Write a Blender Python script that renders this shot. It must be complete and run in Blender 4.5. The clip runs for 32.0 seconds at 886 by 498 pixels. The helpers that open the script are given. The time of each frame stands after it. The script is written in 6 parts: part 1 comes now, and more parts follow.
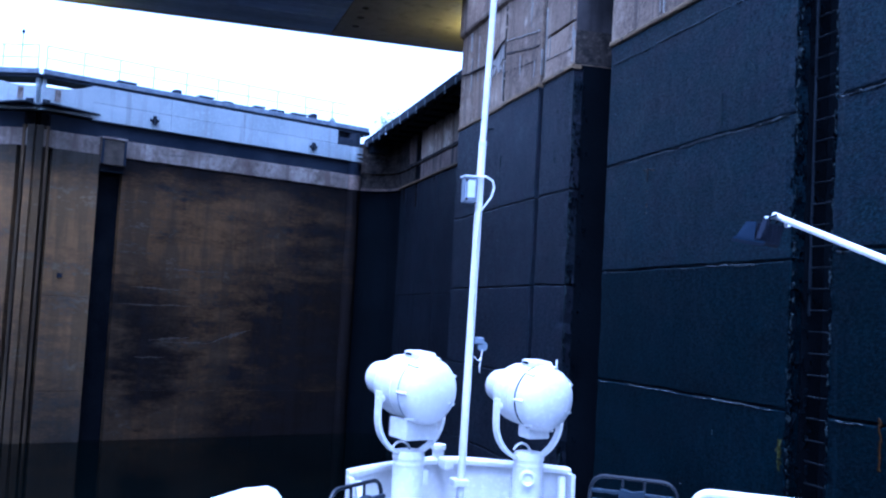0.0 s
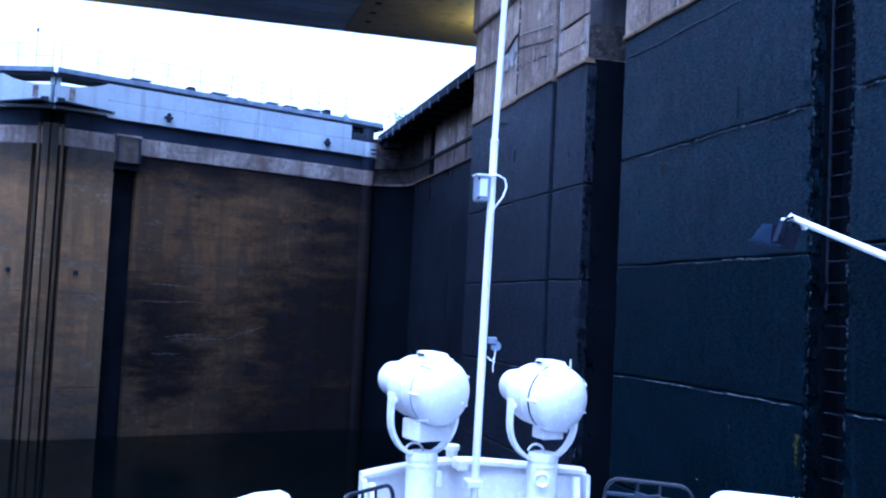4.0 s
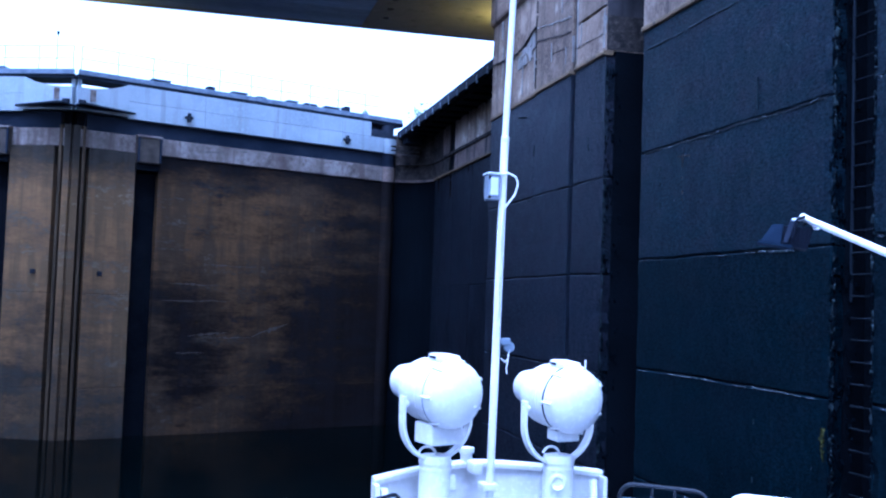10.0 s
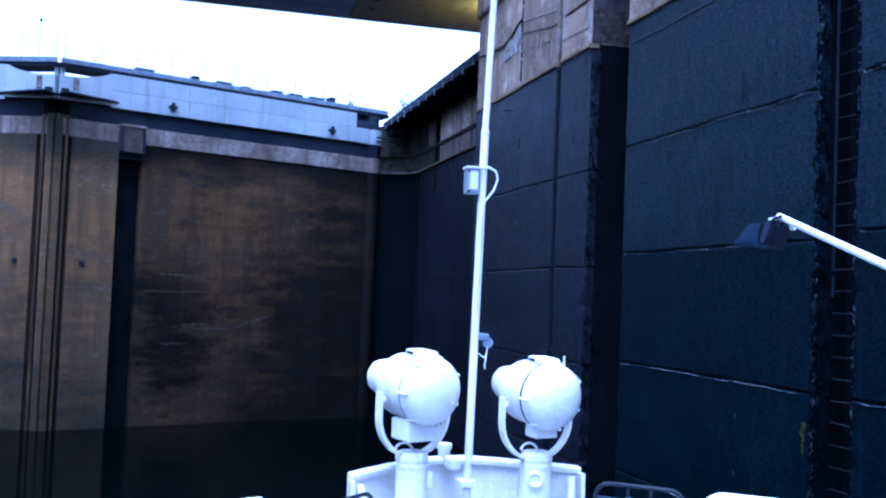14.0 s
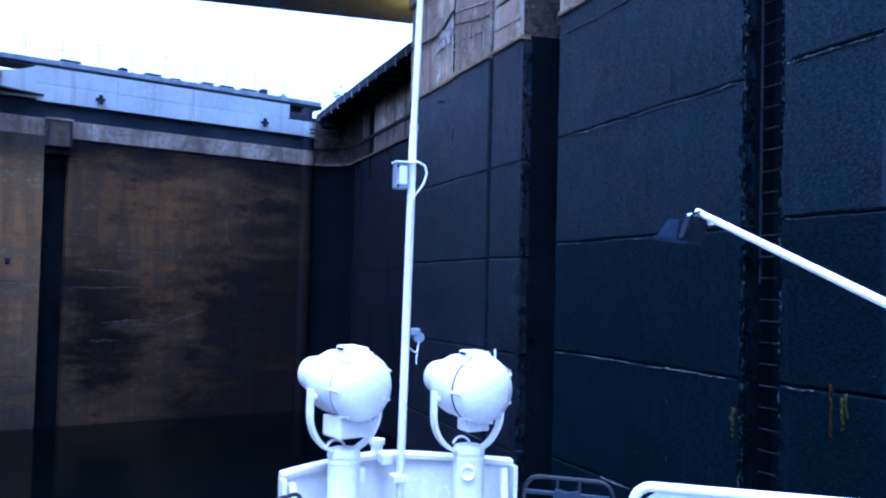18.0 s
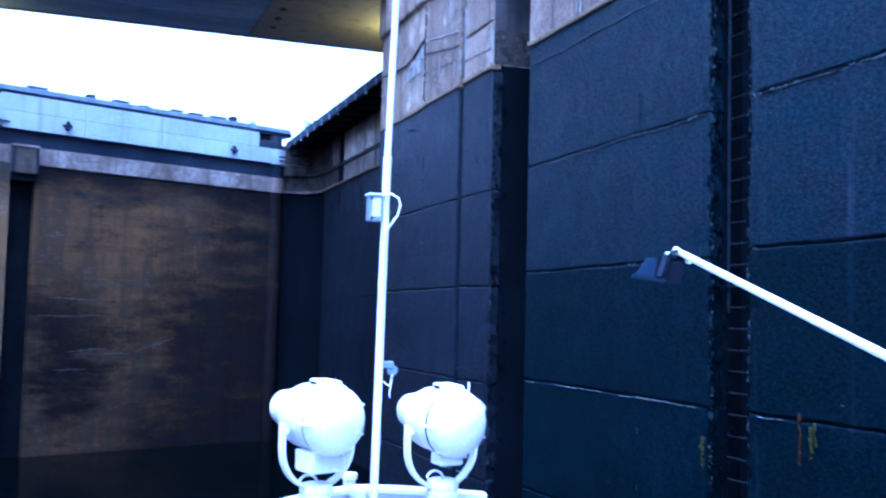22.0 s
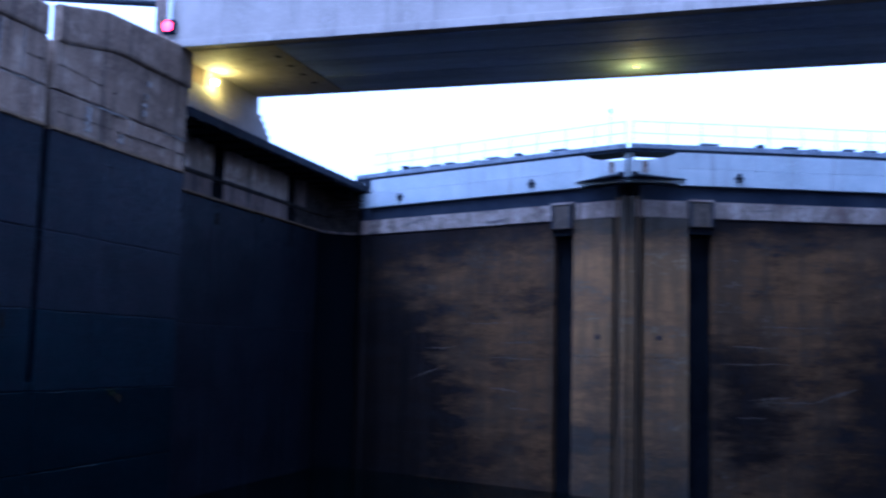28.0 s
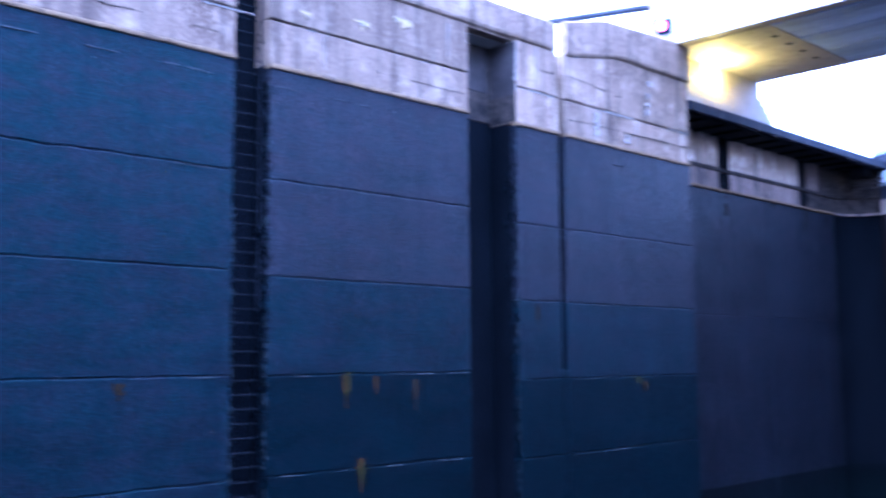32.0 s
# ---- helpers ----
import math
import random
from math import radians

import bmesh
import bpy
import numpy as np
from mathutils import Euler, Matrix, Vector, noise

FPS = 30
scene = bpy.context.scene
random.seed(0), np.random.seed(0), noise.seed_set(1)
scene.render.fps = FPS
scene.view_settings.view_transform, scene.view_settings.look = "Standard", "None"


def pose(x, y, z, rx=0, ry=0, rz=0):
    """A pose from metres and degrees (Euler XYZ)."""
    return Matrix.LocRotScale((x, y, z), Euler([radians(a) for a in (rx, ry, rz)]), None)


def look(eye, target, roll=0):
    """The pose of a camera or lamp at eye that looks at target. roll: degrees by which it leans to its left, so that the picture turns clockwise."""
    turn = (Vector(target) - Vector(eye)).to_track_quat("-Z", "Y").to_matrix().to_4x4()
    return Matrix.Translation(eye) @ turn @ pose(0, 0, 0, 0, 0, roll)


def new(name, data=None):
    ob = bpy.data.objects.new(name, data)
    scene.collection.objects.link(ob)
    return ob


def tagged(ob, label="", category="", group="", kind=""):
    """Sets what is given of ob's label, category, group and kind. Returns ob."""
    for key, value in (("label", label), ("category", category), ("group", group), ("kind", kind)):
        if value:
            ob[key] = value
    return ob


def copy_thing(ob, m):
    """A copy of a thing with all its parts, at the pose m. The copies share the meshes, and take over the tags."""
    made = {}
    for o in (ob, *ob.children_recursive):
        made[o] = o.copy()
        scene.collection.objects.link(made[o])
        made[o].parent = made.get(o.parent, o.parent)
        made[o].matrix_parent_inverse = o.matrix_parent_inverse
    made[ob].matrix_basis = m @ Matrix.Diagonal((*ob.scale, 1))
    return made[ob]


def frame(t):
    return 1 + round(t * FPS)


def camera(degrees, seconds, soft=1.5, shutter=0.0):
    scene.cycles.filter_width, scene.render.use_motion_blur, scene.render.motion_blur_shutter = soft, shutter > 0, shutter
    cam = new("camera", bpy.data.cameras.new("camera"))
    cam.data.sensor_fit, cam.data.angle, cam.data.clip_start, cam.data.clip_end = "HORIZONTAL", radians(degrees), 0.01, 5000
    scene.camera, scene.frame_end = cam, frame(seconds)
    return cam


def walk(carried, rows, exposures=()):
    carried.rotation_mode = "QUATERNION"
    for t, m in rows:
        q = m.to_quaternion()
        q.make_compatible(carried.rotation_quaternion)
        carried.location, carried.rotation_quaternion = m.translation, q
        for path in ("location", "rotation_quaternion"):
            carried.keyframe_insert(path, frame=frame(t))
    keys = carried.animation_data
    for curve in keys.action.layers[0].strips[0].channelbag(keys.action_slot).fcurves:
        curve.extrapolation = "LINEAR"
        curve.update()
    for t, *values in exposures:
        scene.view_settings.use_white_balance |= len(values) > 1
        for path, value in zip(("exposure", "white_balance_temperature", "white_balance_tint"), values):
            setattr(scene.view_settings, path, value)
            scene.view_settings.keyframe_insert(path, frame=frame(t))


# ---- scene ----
# Exposure and white balance of the clip's camera
EXPOSURES = [(0, 2.25, 3920, 22), (3.5, 2.35, 3920, 22), (18.5, 2.35, 3920, 22), (20, 2.65, 3860, 22), (21, 3.02, 3720, 22), (23, 2.92, 3680, 22), (24.5, 2.68, 3700, 20), (26.5, 2.1, 3970, 26), (28, 1.95, 3940, 25), (29.2, 2.3, 3900, 26), (30, 2.95, 3660, 29), (30.5, 3.4, 3640, 29), (31, 3.82, 3720, 30), (32, 4.6, 4020, 33)]
# Camera: seconds, place in metres, yaw, pitch and roll in degrees
LENS = 47.05
PATH = [
    (0, 5.065, 0.890, 5.980, -16.20, 3.78, -3.07),
    (0.5, 5.049, 0.890, 5.984, -16.10, 3.59, -3.39),
    (1, 5.057, 0.900, 5.988, -16.17, 3.49, -3.28),
    (1.5, 5.059, 0.902, 5.992, -15.84, 3.28, -3.20),
    (2, 5.063, 0.905, 5.998, -15.70, 3.26, -3.02),
    (2.5, 5.071, 0.911, 6.001, -15.51, 3.23, -2.92),
    (3, 5.079, 0.916, 6.005, -15.44, 3.24, -2.83),
    (3.5, 5.085, 0.924, 6.009, -15.37, 3.33, -2.72),
    (5.5, 5.104, 0.937, 6.019, -15.28, 3.51, -2.95),
    (6, 5.113, 0.948, 6.019, -15.39, 3.19, -2.95),
    (6.5, 5.116, 0.951, 6.021, -15.25, 2.92, -3.16),
    (7, 5.126, 0.966, 6.025, -15.08, 2.72, -3.06),
    (7.5, 5.128, 0.972, 6.029, -14.49, 2.63, -2.96),
    (8, 5.137, 0.980, 6.034, -14.08, 2.62, -2.90),
    (8.5, 5.149, 0.989, 6.039, -14.12, 2.79, -2.78),
    (9, 5.164, 0.992, 6.046, -14.09, 2.85, -2.47),
    (9.5, 5.163, 0.988, 6.048, -14.09, 2.99, -2.30),
    (10, 5.173, 0.992, 6.051, -14.02, 3.08, -1.96),
    (10.5, 5.174, 0.987, 6.055, -13.81, 3.20, -1.77),
    (11, 5.184, 0.996, 6.058, -13.87, 3.19, -1.65),
    (11.5, 5.190, 0.999, 6.060, -13.92, 3.25, -1.67),
    (12, 5.202, 1.002, 6.065, -14.26, 3.16, -1.76),
    (12.5, 5.207, 1.015, 6.066, -14.44, 3.18, -1.85),
    (13, 5.210, 1.018, 6.068, -14.51, 2.94, -1.98),
    (13.5, 5.216, 1.033, 6.071, -14.67, 2.75, -2.11),
    (14, 5.223, 1.035, 6.071, -14.85, 2.64, -2.30),
    (14.5, 5.225, 1.041, 6.071, -14.75, 2.19, -2.18),
    (16.5, 5.230, 1.034, 6.085, -16.10, 2.60, -1.62),
    (17, 5.238, 1.034, 6.087, -16.54, 2.63, -1.43),
    (17.5, 5.249, 1.039, 6.091, -17.43, 2.36, -1.40),
    (18, 5.259, 1.035, 6.094, -18.40, 2.24, -1.39),
    (18.5, 5.276, 1.026, 6.097, -18.62, 2.22, -1.87),
    (19, 5.289, 1.013, 6.097, -18.63, 2.08, -3.00),
    (19.5, 5.309, 1.032, 6.103, -19.49, 2.23, -1.92),
    (20, 5.285, 1.037, 6.111, -21.44, 2.63, -1.20),
    (20.5, 5.265, 1.032, 6.120, -22.01, 3.22, -1.08),
    (21, 5.246, 1.024, 6.119, -21.42, 3.73, -1.19),
    (21.5, 5.234, 1.039, 6.114, -21.53, 3.53, -0.99),
    (22, 5.239, 1.054, 6.122, -20.13, 3.83, -1.37),
    (22.5, 5.265, 1.067, 6.126, -19.37, 5.01, -1.86),
    (23, 5.283, 1.065, 6.129, -18.50, 5.56, -1.29),
    (23.5, 5.296, 1.066, 6.134, -17.51, 5.61, -0.99),
    (24, 5.305, 1.079, 6.139, -16.15, 6.14, -0.92),
    (24.5, 5.294, 1.062, 6.145, -14.86, 5.58, -1.16),
    (26.5, 5.208, 0.993, 6.133, -1.89, 4.91, -1.28),
    (27, 5.208, 1.040, 6.136, 5.30, 5.07, -1.57),
    (27.5, 5.333, 1.300, 5.983, 12.10, 5.72, -1.62),
    (28, 5.342, 1.293, 5.889, 16.84, 5.92, -1.42),
    (28.5, 5.420, 1.247, 5.820, 21.14, 5.93, -1.55),
    (29, 5.439, 1.164, 5.725, 24.07, 5.87, -1.33),
    (29.5, 5.411, 1.073, 5.531, 27.21, 5.93, -0.76),
    (30, 5.529, 1.044, 5.478, 31.00, 5.92, -0.78),
    (30.5, 5.557, 1.072, 5.317, 35.26, 5.95, -0.20),
    (31, 5.596, 1.052, 5.147, 37.47, 6.10, 0.14),
    (31.5, 5.607, 0.976, 5.172, 40.74, 5.76, 0.20),
    (32, 5.581, 0.758, 5.150, 45.32, 6.15, 0.42),
]
cam = camera(LENS, 32.0, soft=2.25, shutter=1.0)
walk(cam, [(t, pose(x, y, z, 90 + p, r, w)) for t, x, y, z, w, p, r in PATH], EXPOSURES)

# ---- light: bright overcast sky ----
world = bpy.data.worlds.new("sky")
scene.world = world
world.use_nodes = True
wn, wl = world.node_tree.nodes, world.node_tree.links
sky = wn.new("ShaderNodeTexSky")
sky.sky_type = "NISHITA"
sky.sun_disc = False
sky.sun_elevation = radians(71)
sky.sun_rotation = radians(219)
sky.dust_density = 6.0
sky.air_density = 1.2
wn["Background"].inputs["Strength"].default_value = 0.15
veil = wn.new("ShaderNodeHueSaturation")      # an overcast sky keeps little of its blue
veil.inputs["Saturation"].default_value = 0.3
wl.new(sky.outputs["Color"], veil.inputs["Color"])
wl.new(veil.outputs["Color"], wn["Background"].inputs["Color"])
sun_data = bpy.data.lights.new("sun", "SUN")
sun_data.energy = 0.5
sun_data.angle = radians(60)
sun_data.color = (1.0, 0.95, 0.88)
sun = new("sun", sun_data)
sun.matrix_world = look((-20, -25, 95), (0, 0, 0))

# ---- materials ----


def material(name, colours, scale=1.0, rough=(0.6, 0.9), bump=0.2, metal=0.0, stretch=(1, 1, 1), grain=40.0,
             spots=None, spot_scale=3.0, spot_edge=(0.5, 0.62), streak=None, streak_at=(0.5, 0.7), per_object=0.0, spec=0.5, sheen=None, pale=None, pale_at=(0.66, 0.74), pale_stretch=(3, 3, 0.12), speck=(0.5, 0.75), dapple=None):
    """Two-scale noise between colours, with spots, vertical streaks and fine relief, in metres."""
    m = bpy.data.materials.new(name)
    m.use_nodes = True
    n, l = m.node_tree.nodes, m.node_tree.links
    b = n["Principled BSDF"]
    b.inputs["Metallic"].default_value = metal
    b.inputs["Specular IOR Level"].default_value = spec
    if sheen:
        b.inputs["Specular Tint"].default_value = (*sheen, 1)
    geo = n.new("ShaderNodeNewGeometry")
    mp = n.new("ShaderNodeMapping")
    mp.inputs["Scale"].default_value = stretch
    l.new(geo.outputs["Position"], mp.inputs["Vector"])

    def noise_tex(s, detail=5.0, vec=mp, rg=0.6):
        t = n.new("ShaderNodeTexNoise")
        t.inputs["Scale"].default_value, t.inputs["Detail"].default_value, t.inputs["Roughness"].default_value = s, detail, rg
        l.new(vec.outputs["Vector"], t.inputs["Vector"])
        return t

    def ramp(src, a, c):
        r = n.new("ShaderNodeMapRange")
        r.inputs["From Min"].default_value, r.inputs["From Max"].default_value = a, c
        l.new(src, r.inputs["Value"])
        return r.outputs["Result"]

    def mix(fac, a, c):
        x = n.new("ShaderNodeMix")
        x.data_type = "RGBA"
        l.new(fac, x.inputs["Factor"])
        for k, v in (("A", a), ("B", c)):
            sock = [s for s in x.inputs if s.name == k and s.type == "RGBA"][0]
            if isinstance(v, tuple):
                sock.default_value = (*v, 1)
            else:
                l.new(v, sock)
        return [s for s in x.outputs if s.type == "RGBA"][0]

    big = noise_tex(scale, 6.0)
    col = mix(ramp(big.outputs["Fac"], 0.35, 0.65), colours[0], colours[1])
    fine = noise_tex(grain, 3.0)
    if len(colours) > 2:
        col = mix(ramp(fine.outputs["Fac"], *speck), col, colours[2])
    if spots:
        sp = noise_tex(spot_scale, 8.0, rg=0.7)
        col = mix(ramp(sp.outputs["Fac"], *spot_edge), col, spots)
    if streak:
        mp2 = n.new("ShaderNodeMapping")
        mp2.inputs["Scale"].default_value = (1, 1, 0.06)
        l.new(geo.outputs["Position"], mp2.inputs["Vector"])
        st = noise_tex(2.2, 4.0, mp2)
        col = mix(ramp(st.outputs["Fac"], *streak_at), col, streak)
    if pale:
        mp3 = n.new("ShaderNodeMapping")
        mp3.inputs["Scale"].default_value = pale_stretch
        mp3.inputs["Location"].default_value = (3.7, 1.9, 8.2)
        l.new(geo.outputs["Position"], mp3.inputs["Vector"])
        pt = noise_tex(1.0, 7.0, mp3, 0.7)
        col = mix(ramp(pt.outputs["Fac"], *pale_at), col, pale)
    if per_object:
        oi = n.new("ShaderNodeObjectInfo")
        hsv = n.new("ShaderNodeHueSaturation")
        mr = n.new("ShaderNodeMapRange")
        mr.inputs["To Min"].default_value, mr.inputs["To Max"].default_value = 1 - per_object, 1 + per_object
        l.new(oi.outputs["Random"], mr.inputs["Value"])
        l.new(mr.outputs["Result"], hsv.inputs["Value"])
        l.new(col, hsv.inputs["Color"])
        col = hsv.outputs["Color"]
    l.new(col, b.inputs["Base Color"])
    rr = n.new("ShaderNodeMapRange")
    rr.inputs["To Min"].default_value, rr.inputs["To Max"].default_value = rough
    l.new(big.outputs["Fac"], rr.inputs["Value"])
    l.new(rr.outputs["Result"], b.inputs["Roughness"])
    if dapple:      # patchy wet film: scale, weakest and strongest gloss, second tint of the film
        mp4 = n.new("ShaderNodeMapping")
        mp4.inputs["Scale"].default_value = (1, 1, 2.4)
        l.new(geo.outputs["Position"], mp4.inputs["Vector"])
        film = ramp(noise_tex(dapple[0], 4.0, mp4, 0.72).outputs["Fac"], 0.4, 0.62)
        lv = n.new("ShaderNodeMapRange")
        lv.inputs["To Min"].default_value, lv.inputs["To Max"].default_value = spec * dapple[1], spec * dapple[2]
        l.new(film, lv.inputs["Value"])
        l.new(lv.outputs["Result"], b.inputs["Specular IOR Level"])
        l.new(mix(ramp(noise_tex(0.8, 6.0, mp4, 0.75).outputs["Fac"], 0.42, 0.6), sheen, dapple[3]), b.inputs["Specular Tint"])
    if bump:
        bp = n.new("ShaderNodeBump")
        bp.inputs["Strength"].default_value = bump
        bp.inputs["Distance"].default_value = 0.02
        l.new(fine.outputs["Fac"], bp.inputs["Height"])
        l.new(bp.outputs["Normal"], b.inputs["Normal"])
    return m


def glow(name, colour, strength):
    m = bpy.data.materials.new(name)
    m.use_nodes = True
    b = m.node_tree.nodes["Principled BSDF"]
    b.inputs["Base Color"].default_value = (*colour, 1)
    b.inputs["Emission Color"].default_value = (*colour, 1)
    b.inputs["Emission Strength"].default_value = strength
    return m


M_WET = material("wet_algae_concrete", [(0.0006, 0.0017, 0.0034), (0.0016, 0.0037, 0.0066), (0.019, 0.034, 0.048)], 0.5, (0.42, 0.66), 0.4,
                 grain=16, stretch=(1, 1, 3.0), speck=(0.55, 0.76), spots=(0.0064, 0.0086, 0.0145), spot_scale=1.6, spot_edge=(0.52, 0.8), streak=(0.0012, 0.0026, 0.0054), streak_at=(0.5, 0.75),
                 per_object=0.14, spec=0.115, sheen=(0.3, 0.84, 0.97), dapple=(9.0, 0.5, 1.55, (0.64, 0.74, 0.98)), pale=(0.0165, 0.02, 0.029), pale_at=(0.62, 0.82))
# Paler copy of the wet concrete: stronger light on upper lifts, as colour.
M_SLATE = material("slate_wet_lit_concrete", [(0.0019, 0.0026, 0.0042), (0.0044, 0.0052, 0.0082), (0.026, 0.031, 0.043)], 0.5, (0.45, 0.68), 0.4,
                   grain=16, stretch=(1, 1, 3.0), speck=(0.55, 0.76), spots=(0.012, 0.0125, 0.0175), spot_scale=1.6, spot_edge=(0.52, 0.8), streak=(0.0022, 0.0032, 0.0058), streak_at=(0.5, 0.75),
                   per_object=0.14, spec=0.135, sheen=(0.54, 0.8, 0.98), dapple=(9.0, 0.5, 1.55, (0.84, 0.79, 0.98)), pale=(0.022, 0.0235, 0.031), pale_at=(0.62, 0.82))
# Darker copy of the wall concrete: shade low in the chamber, as colour.
M_LOWSHADE = material("low_lift_shade_concrete", [(0.00015, 0.0009, 0.0017), (0.00045, 0.0018, 0.0032), (0.005, 0.0125, 0.0195)], 0.5, (0.5, 0.75), 0.4,
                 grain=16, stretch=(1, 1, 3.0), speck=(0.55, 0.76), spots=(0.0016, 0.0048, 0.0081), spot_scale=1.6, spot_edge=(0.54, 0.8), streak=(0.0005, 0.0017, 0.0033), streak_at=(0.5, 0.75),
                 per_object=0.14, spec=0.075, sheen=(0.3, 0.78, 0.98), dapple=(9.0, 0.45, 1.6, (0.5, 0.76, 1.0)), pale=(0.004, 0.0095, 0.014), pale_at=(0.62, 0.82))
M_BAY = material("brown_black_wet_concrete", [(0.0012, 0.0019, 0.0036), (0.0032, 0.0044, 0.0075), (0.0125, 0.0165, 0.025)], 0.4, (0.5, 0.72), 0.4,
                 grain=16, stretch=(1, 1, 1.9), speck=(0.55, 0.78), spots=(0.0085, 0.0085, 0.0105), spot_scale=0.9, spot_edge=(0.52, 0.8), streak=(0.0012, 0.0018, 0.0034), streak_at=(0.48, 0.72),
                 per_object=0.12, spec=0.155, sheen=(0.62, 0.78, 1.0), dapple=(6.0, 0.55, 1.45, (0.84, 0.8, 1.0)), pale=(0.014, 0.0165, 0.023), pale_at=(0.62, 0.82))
# Near-black recess shade put into the colour; the black bay columns share it.
M_SLOT = material("stain_shade_black_concrete", [(0.0008, 0.0014, 0.0025), (0.0018, 0.0028, 0.0046)], 0.8, (0.7, 0.95), 0.6, grain=12, spec=0.03)
M_LIP = material("dull_chipped_concrete", [(0.013, 0.0175, 0.0215), (0.034, 0.041, 0.047), (0.06, 0.068, 0.074)], 2.0, (0.7, 0.95), 0.8, grain=25, spec=0.1)
M_TRICKLE = material("brown_lime_trickle", [(0.011, 0.0115, 0.0125), (0.024, 0.022, 0.02)], 5.0, (0.8, 0.95), 0.4, spec=0.05)
M_CHIP = material("dull_broken_concrete", [(0.006, 0.0095, 0.011), (0.0155, 0.0215, 0.0245)], 4.0, (0.7, 0.95), 0.6, grain=25, spec=0.05)
# Rubble near black: the recess shade is put into its colour.
M_SPALL = material("broken_concrete_shade_black", [(0.0007, 0.0013, 0.0022), (0.0015, 0.0027, 0.0043)], 3.0, (0.85, 0.95), 0.5, grain=20, spec=0.01)
M_SLOTUP = material("dark_streaked_dry_concrete", [(0.022, 0.020, 0.021), (0.045, 0.041, 0.042)], 1.2, (0.8, 0.95), 0.5, grain=12, spec=0.1, streak=(0.014, 0.013, 0.014))
M_CRACK = material("chipped_pale_concrete", [(0.0216, 0.02736, 0.0322), (0.054, 0.06336, 0.07), (0.0864, 0.0972, 0.105)], 2.0, (0.7, 0.95), 0.8, grain=25, spec=0.15)
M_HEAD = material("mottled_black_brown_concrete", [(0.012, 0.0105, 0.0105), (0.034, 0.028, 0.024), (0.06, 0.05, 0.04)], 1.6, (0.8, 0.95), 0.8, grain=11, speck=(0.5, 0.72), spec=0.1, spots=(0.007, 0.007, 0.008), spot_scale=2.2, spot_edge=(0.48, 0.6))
M_LIME = material("pale_lime", [(0.088, 0.08, 0.07), (0.185, 0.172, 0.155)], 5.0, (0.8, 0.95), 0.4, stretch=(1, 1, 0.3))
M_YELLOW = material("worn_yellow_paint", [(0.13, 0.115, 0.09), (0.24, 0.18, 0.075)], 4.0, (0.8, 0.95), 0.2)
M_CONC = material("weathered_concrete", [(0.055, 0.0375, 0.0255), (0.124, 0.091, 0.0625), (0.156, 0.119, 0.084)], 0.55, (0.75, 0.95), 0.8,
                  grain=9, speck=(0.42, 0.8), spots=(0.19, 0.15, 0.11), spot_scale=0.9, spot_edge=(0.5, 0.66), streak=(0.032, 0.0235, 0.0175), streak_at=(0.5, 0.74), per_object=0.25,
                  pale=(0.33, 0.285, 0.22), pale_at=(0.62, 0.76), pale_stretch=(1.1, 1.1, 0.7), spec=0.2)
M_NICHE = material("brown_stained_concrete", [(0.1482, 0.1127, 0.08647), (0.341, 0.2786, 0.222), (0.415, 0.3498, 0.2824)], 0.7, (0.75, 0.95), 0.5,
                   grain=14, spots=(0.5929, 0.51, 0.4266), spot_scale=0.9, spot_edge=(0.54, 0.68), streak=(0.11, 0.09, 0.075), streak_at=(0.5, 0.68), per_object=0.15,
                   pale=(0.8004, 0.7115, 0.6052), pale_at=(0.64, 0.76), spec=0.15)
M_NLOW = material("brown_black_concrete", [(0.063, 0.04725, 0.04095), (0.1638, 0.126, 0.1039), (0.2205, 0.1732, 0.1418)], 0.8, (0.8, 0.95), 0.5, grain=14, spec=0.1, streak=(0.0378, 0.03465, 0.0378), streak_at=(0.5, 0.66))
M_RIDGE = material("tan_stained_concrete", [(0.062, 0.042, 0.022), (0.102, 0.071, 0.038), (0.13, 0.096, 0.056)], 1.5, (0.7, 0.95), 0.5, grain=20, spots=(0.035, 0.026, 0.018), spot_scale=2.5, spot_edge=(0.52, 0.66), spec=0.15)
M_FASCIA = material("bridge_concrete", [(0.155, 0.140, 0.128), (0.215, 0.196, 0.18), (0.235, 0.218, 0.20)], 0.5, (0.7, 0.9), 0.2, grain=16,
                    streak=(0.10, 0.088, 0.08), streak_at=(0.54, 0.76), spots=(0.25, 0.235, 0.22), spot_scale=0.8, spot_edge=(0.56, 0.74))
M_SOFFIT = material("dark_bridge_soffit", [(0.15, 0.21, 0.42), (0.27, 0.36, 0.6), (0.32, 0.42, 0.65)], 0.6, (0.6, 0.9), 0.3, grain=12,
                    stretch=(0.25, 1, 1), per_object=0.2)


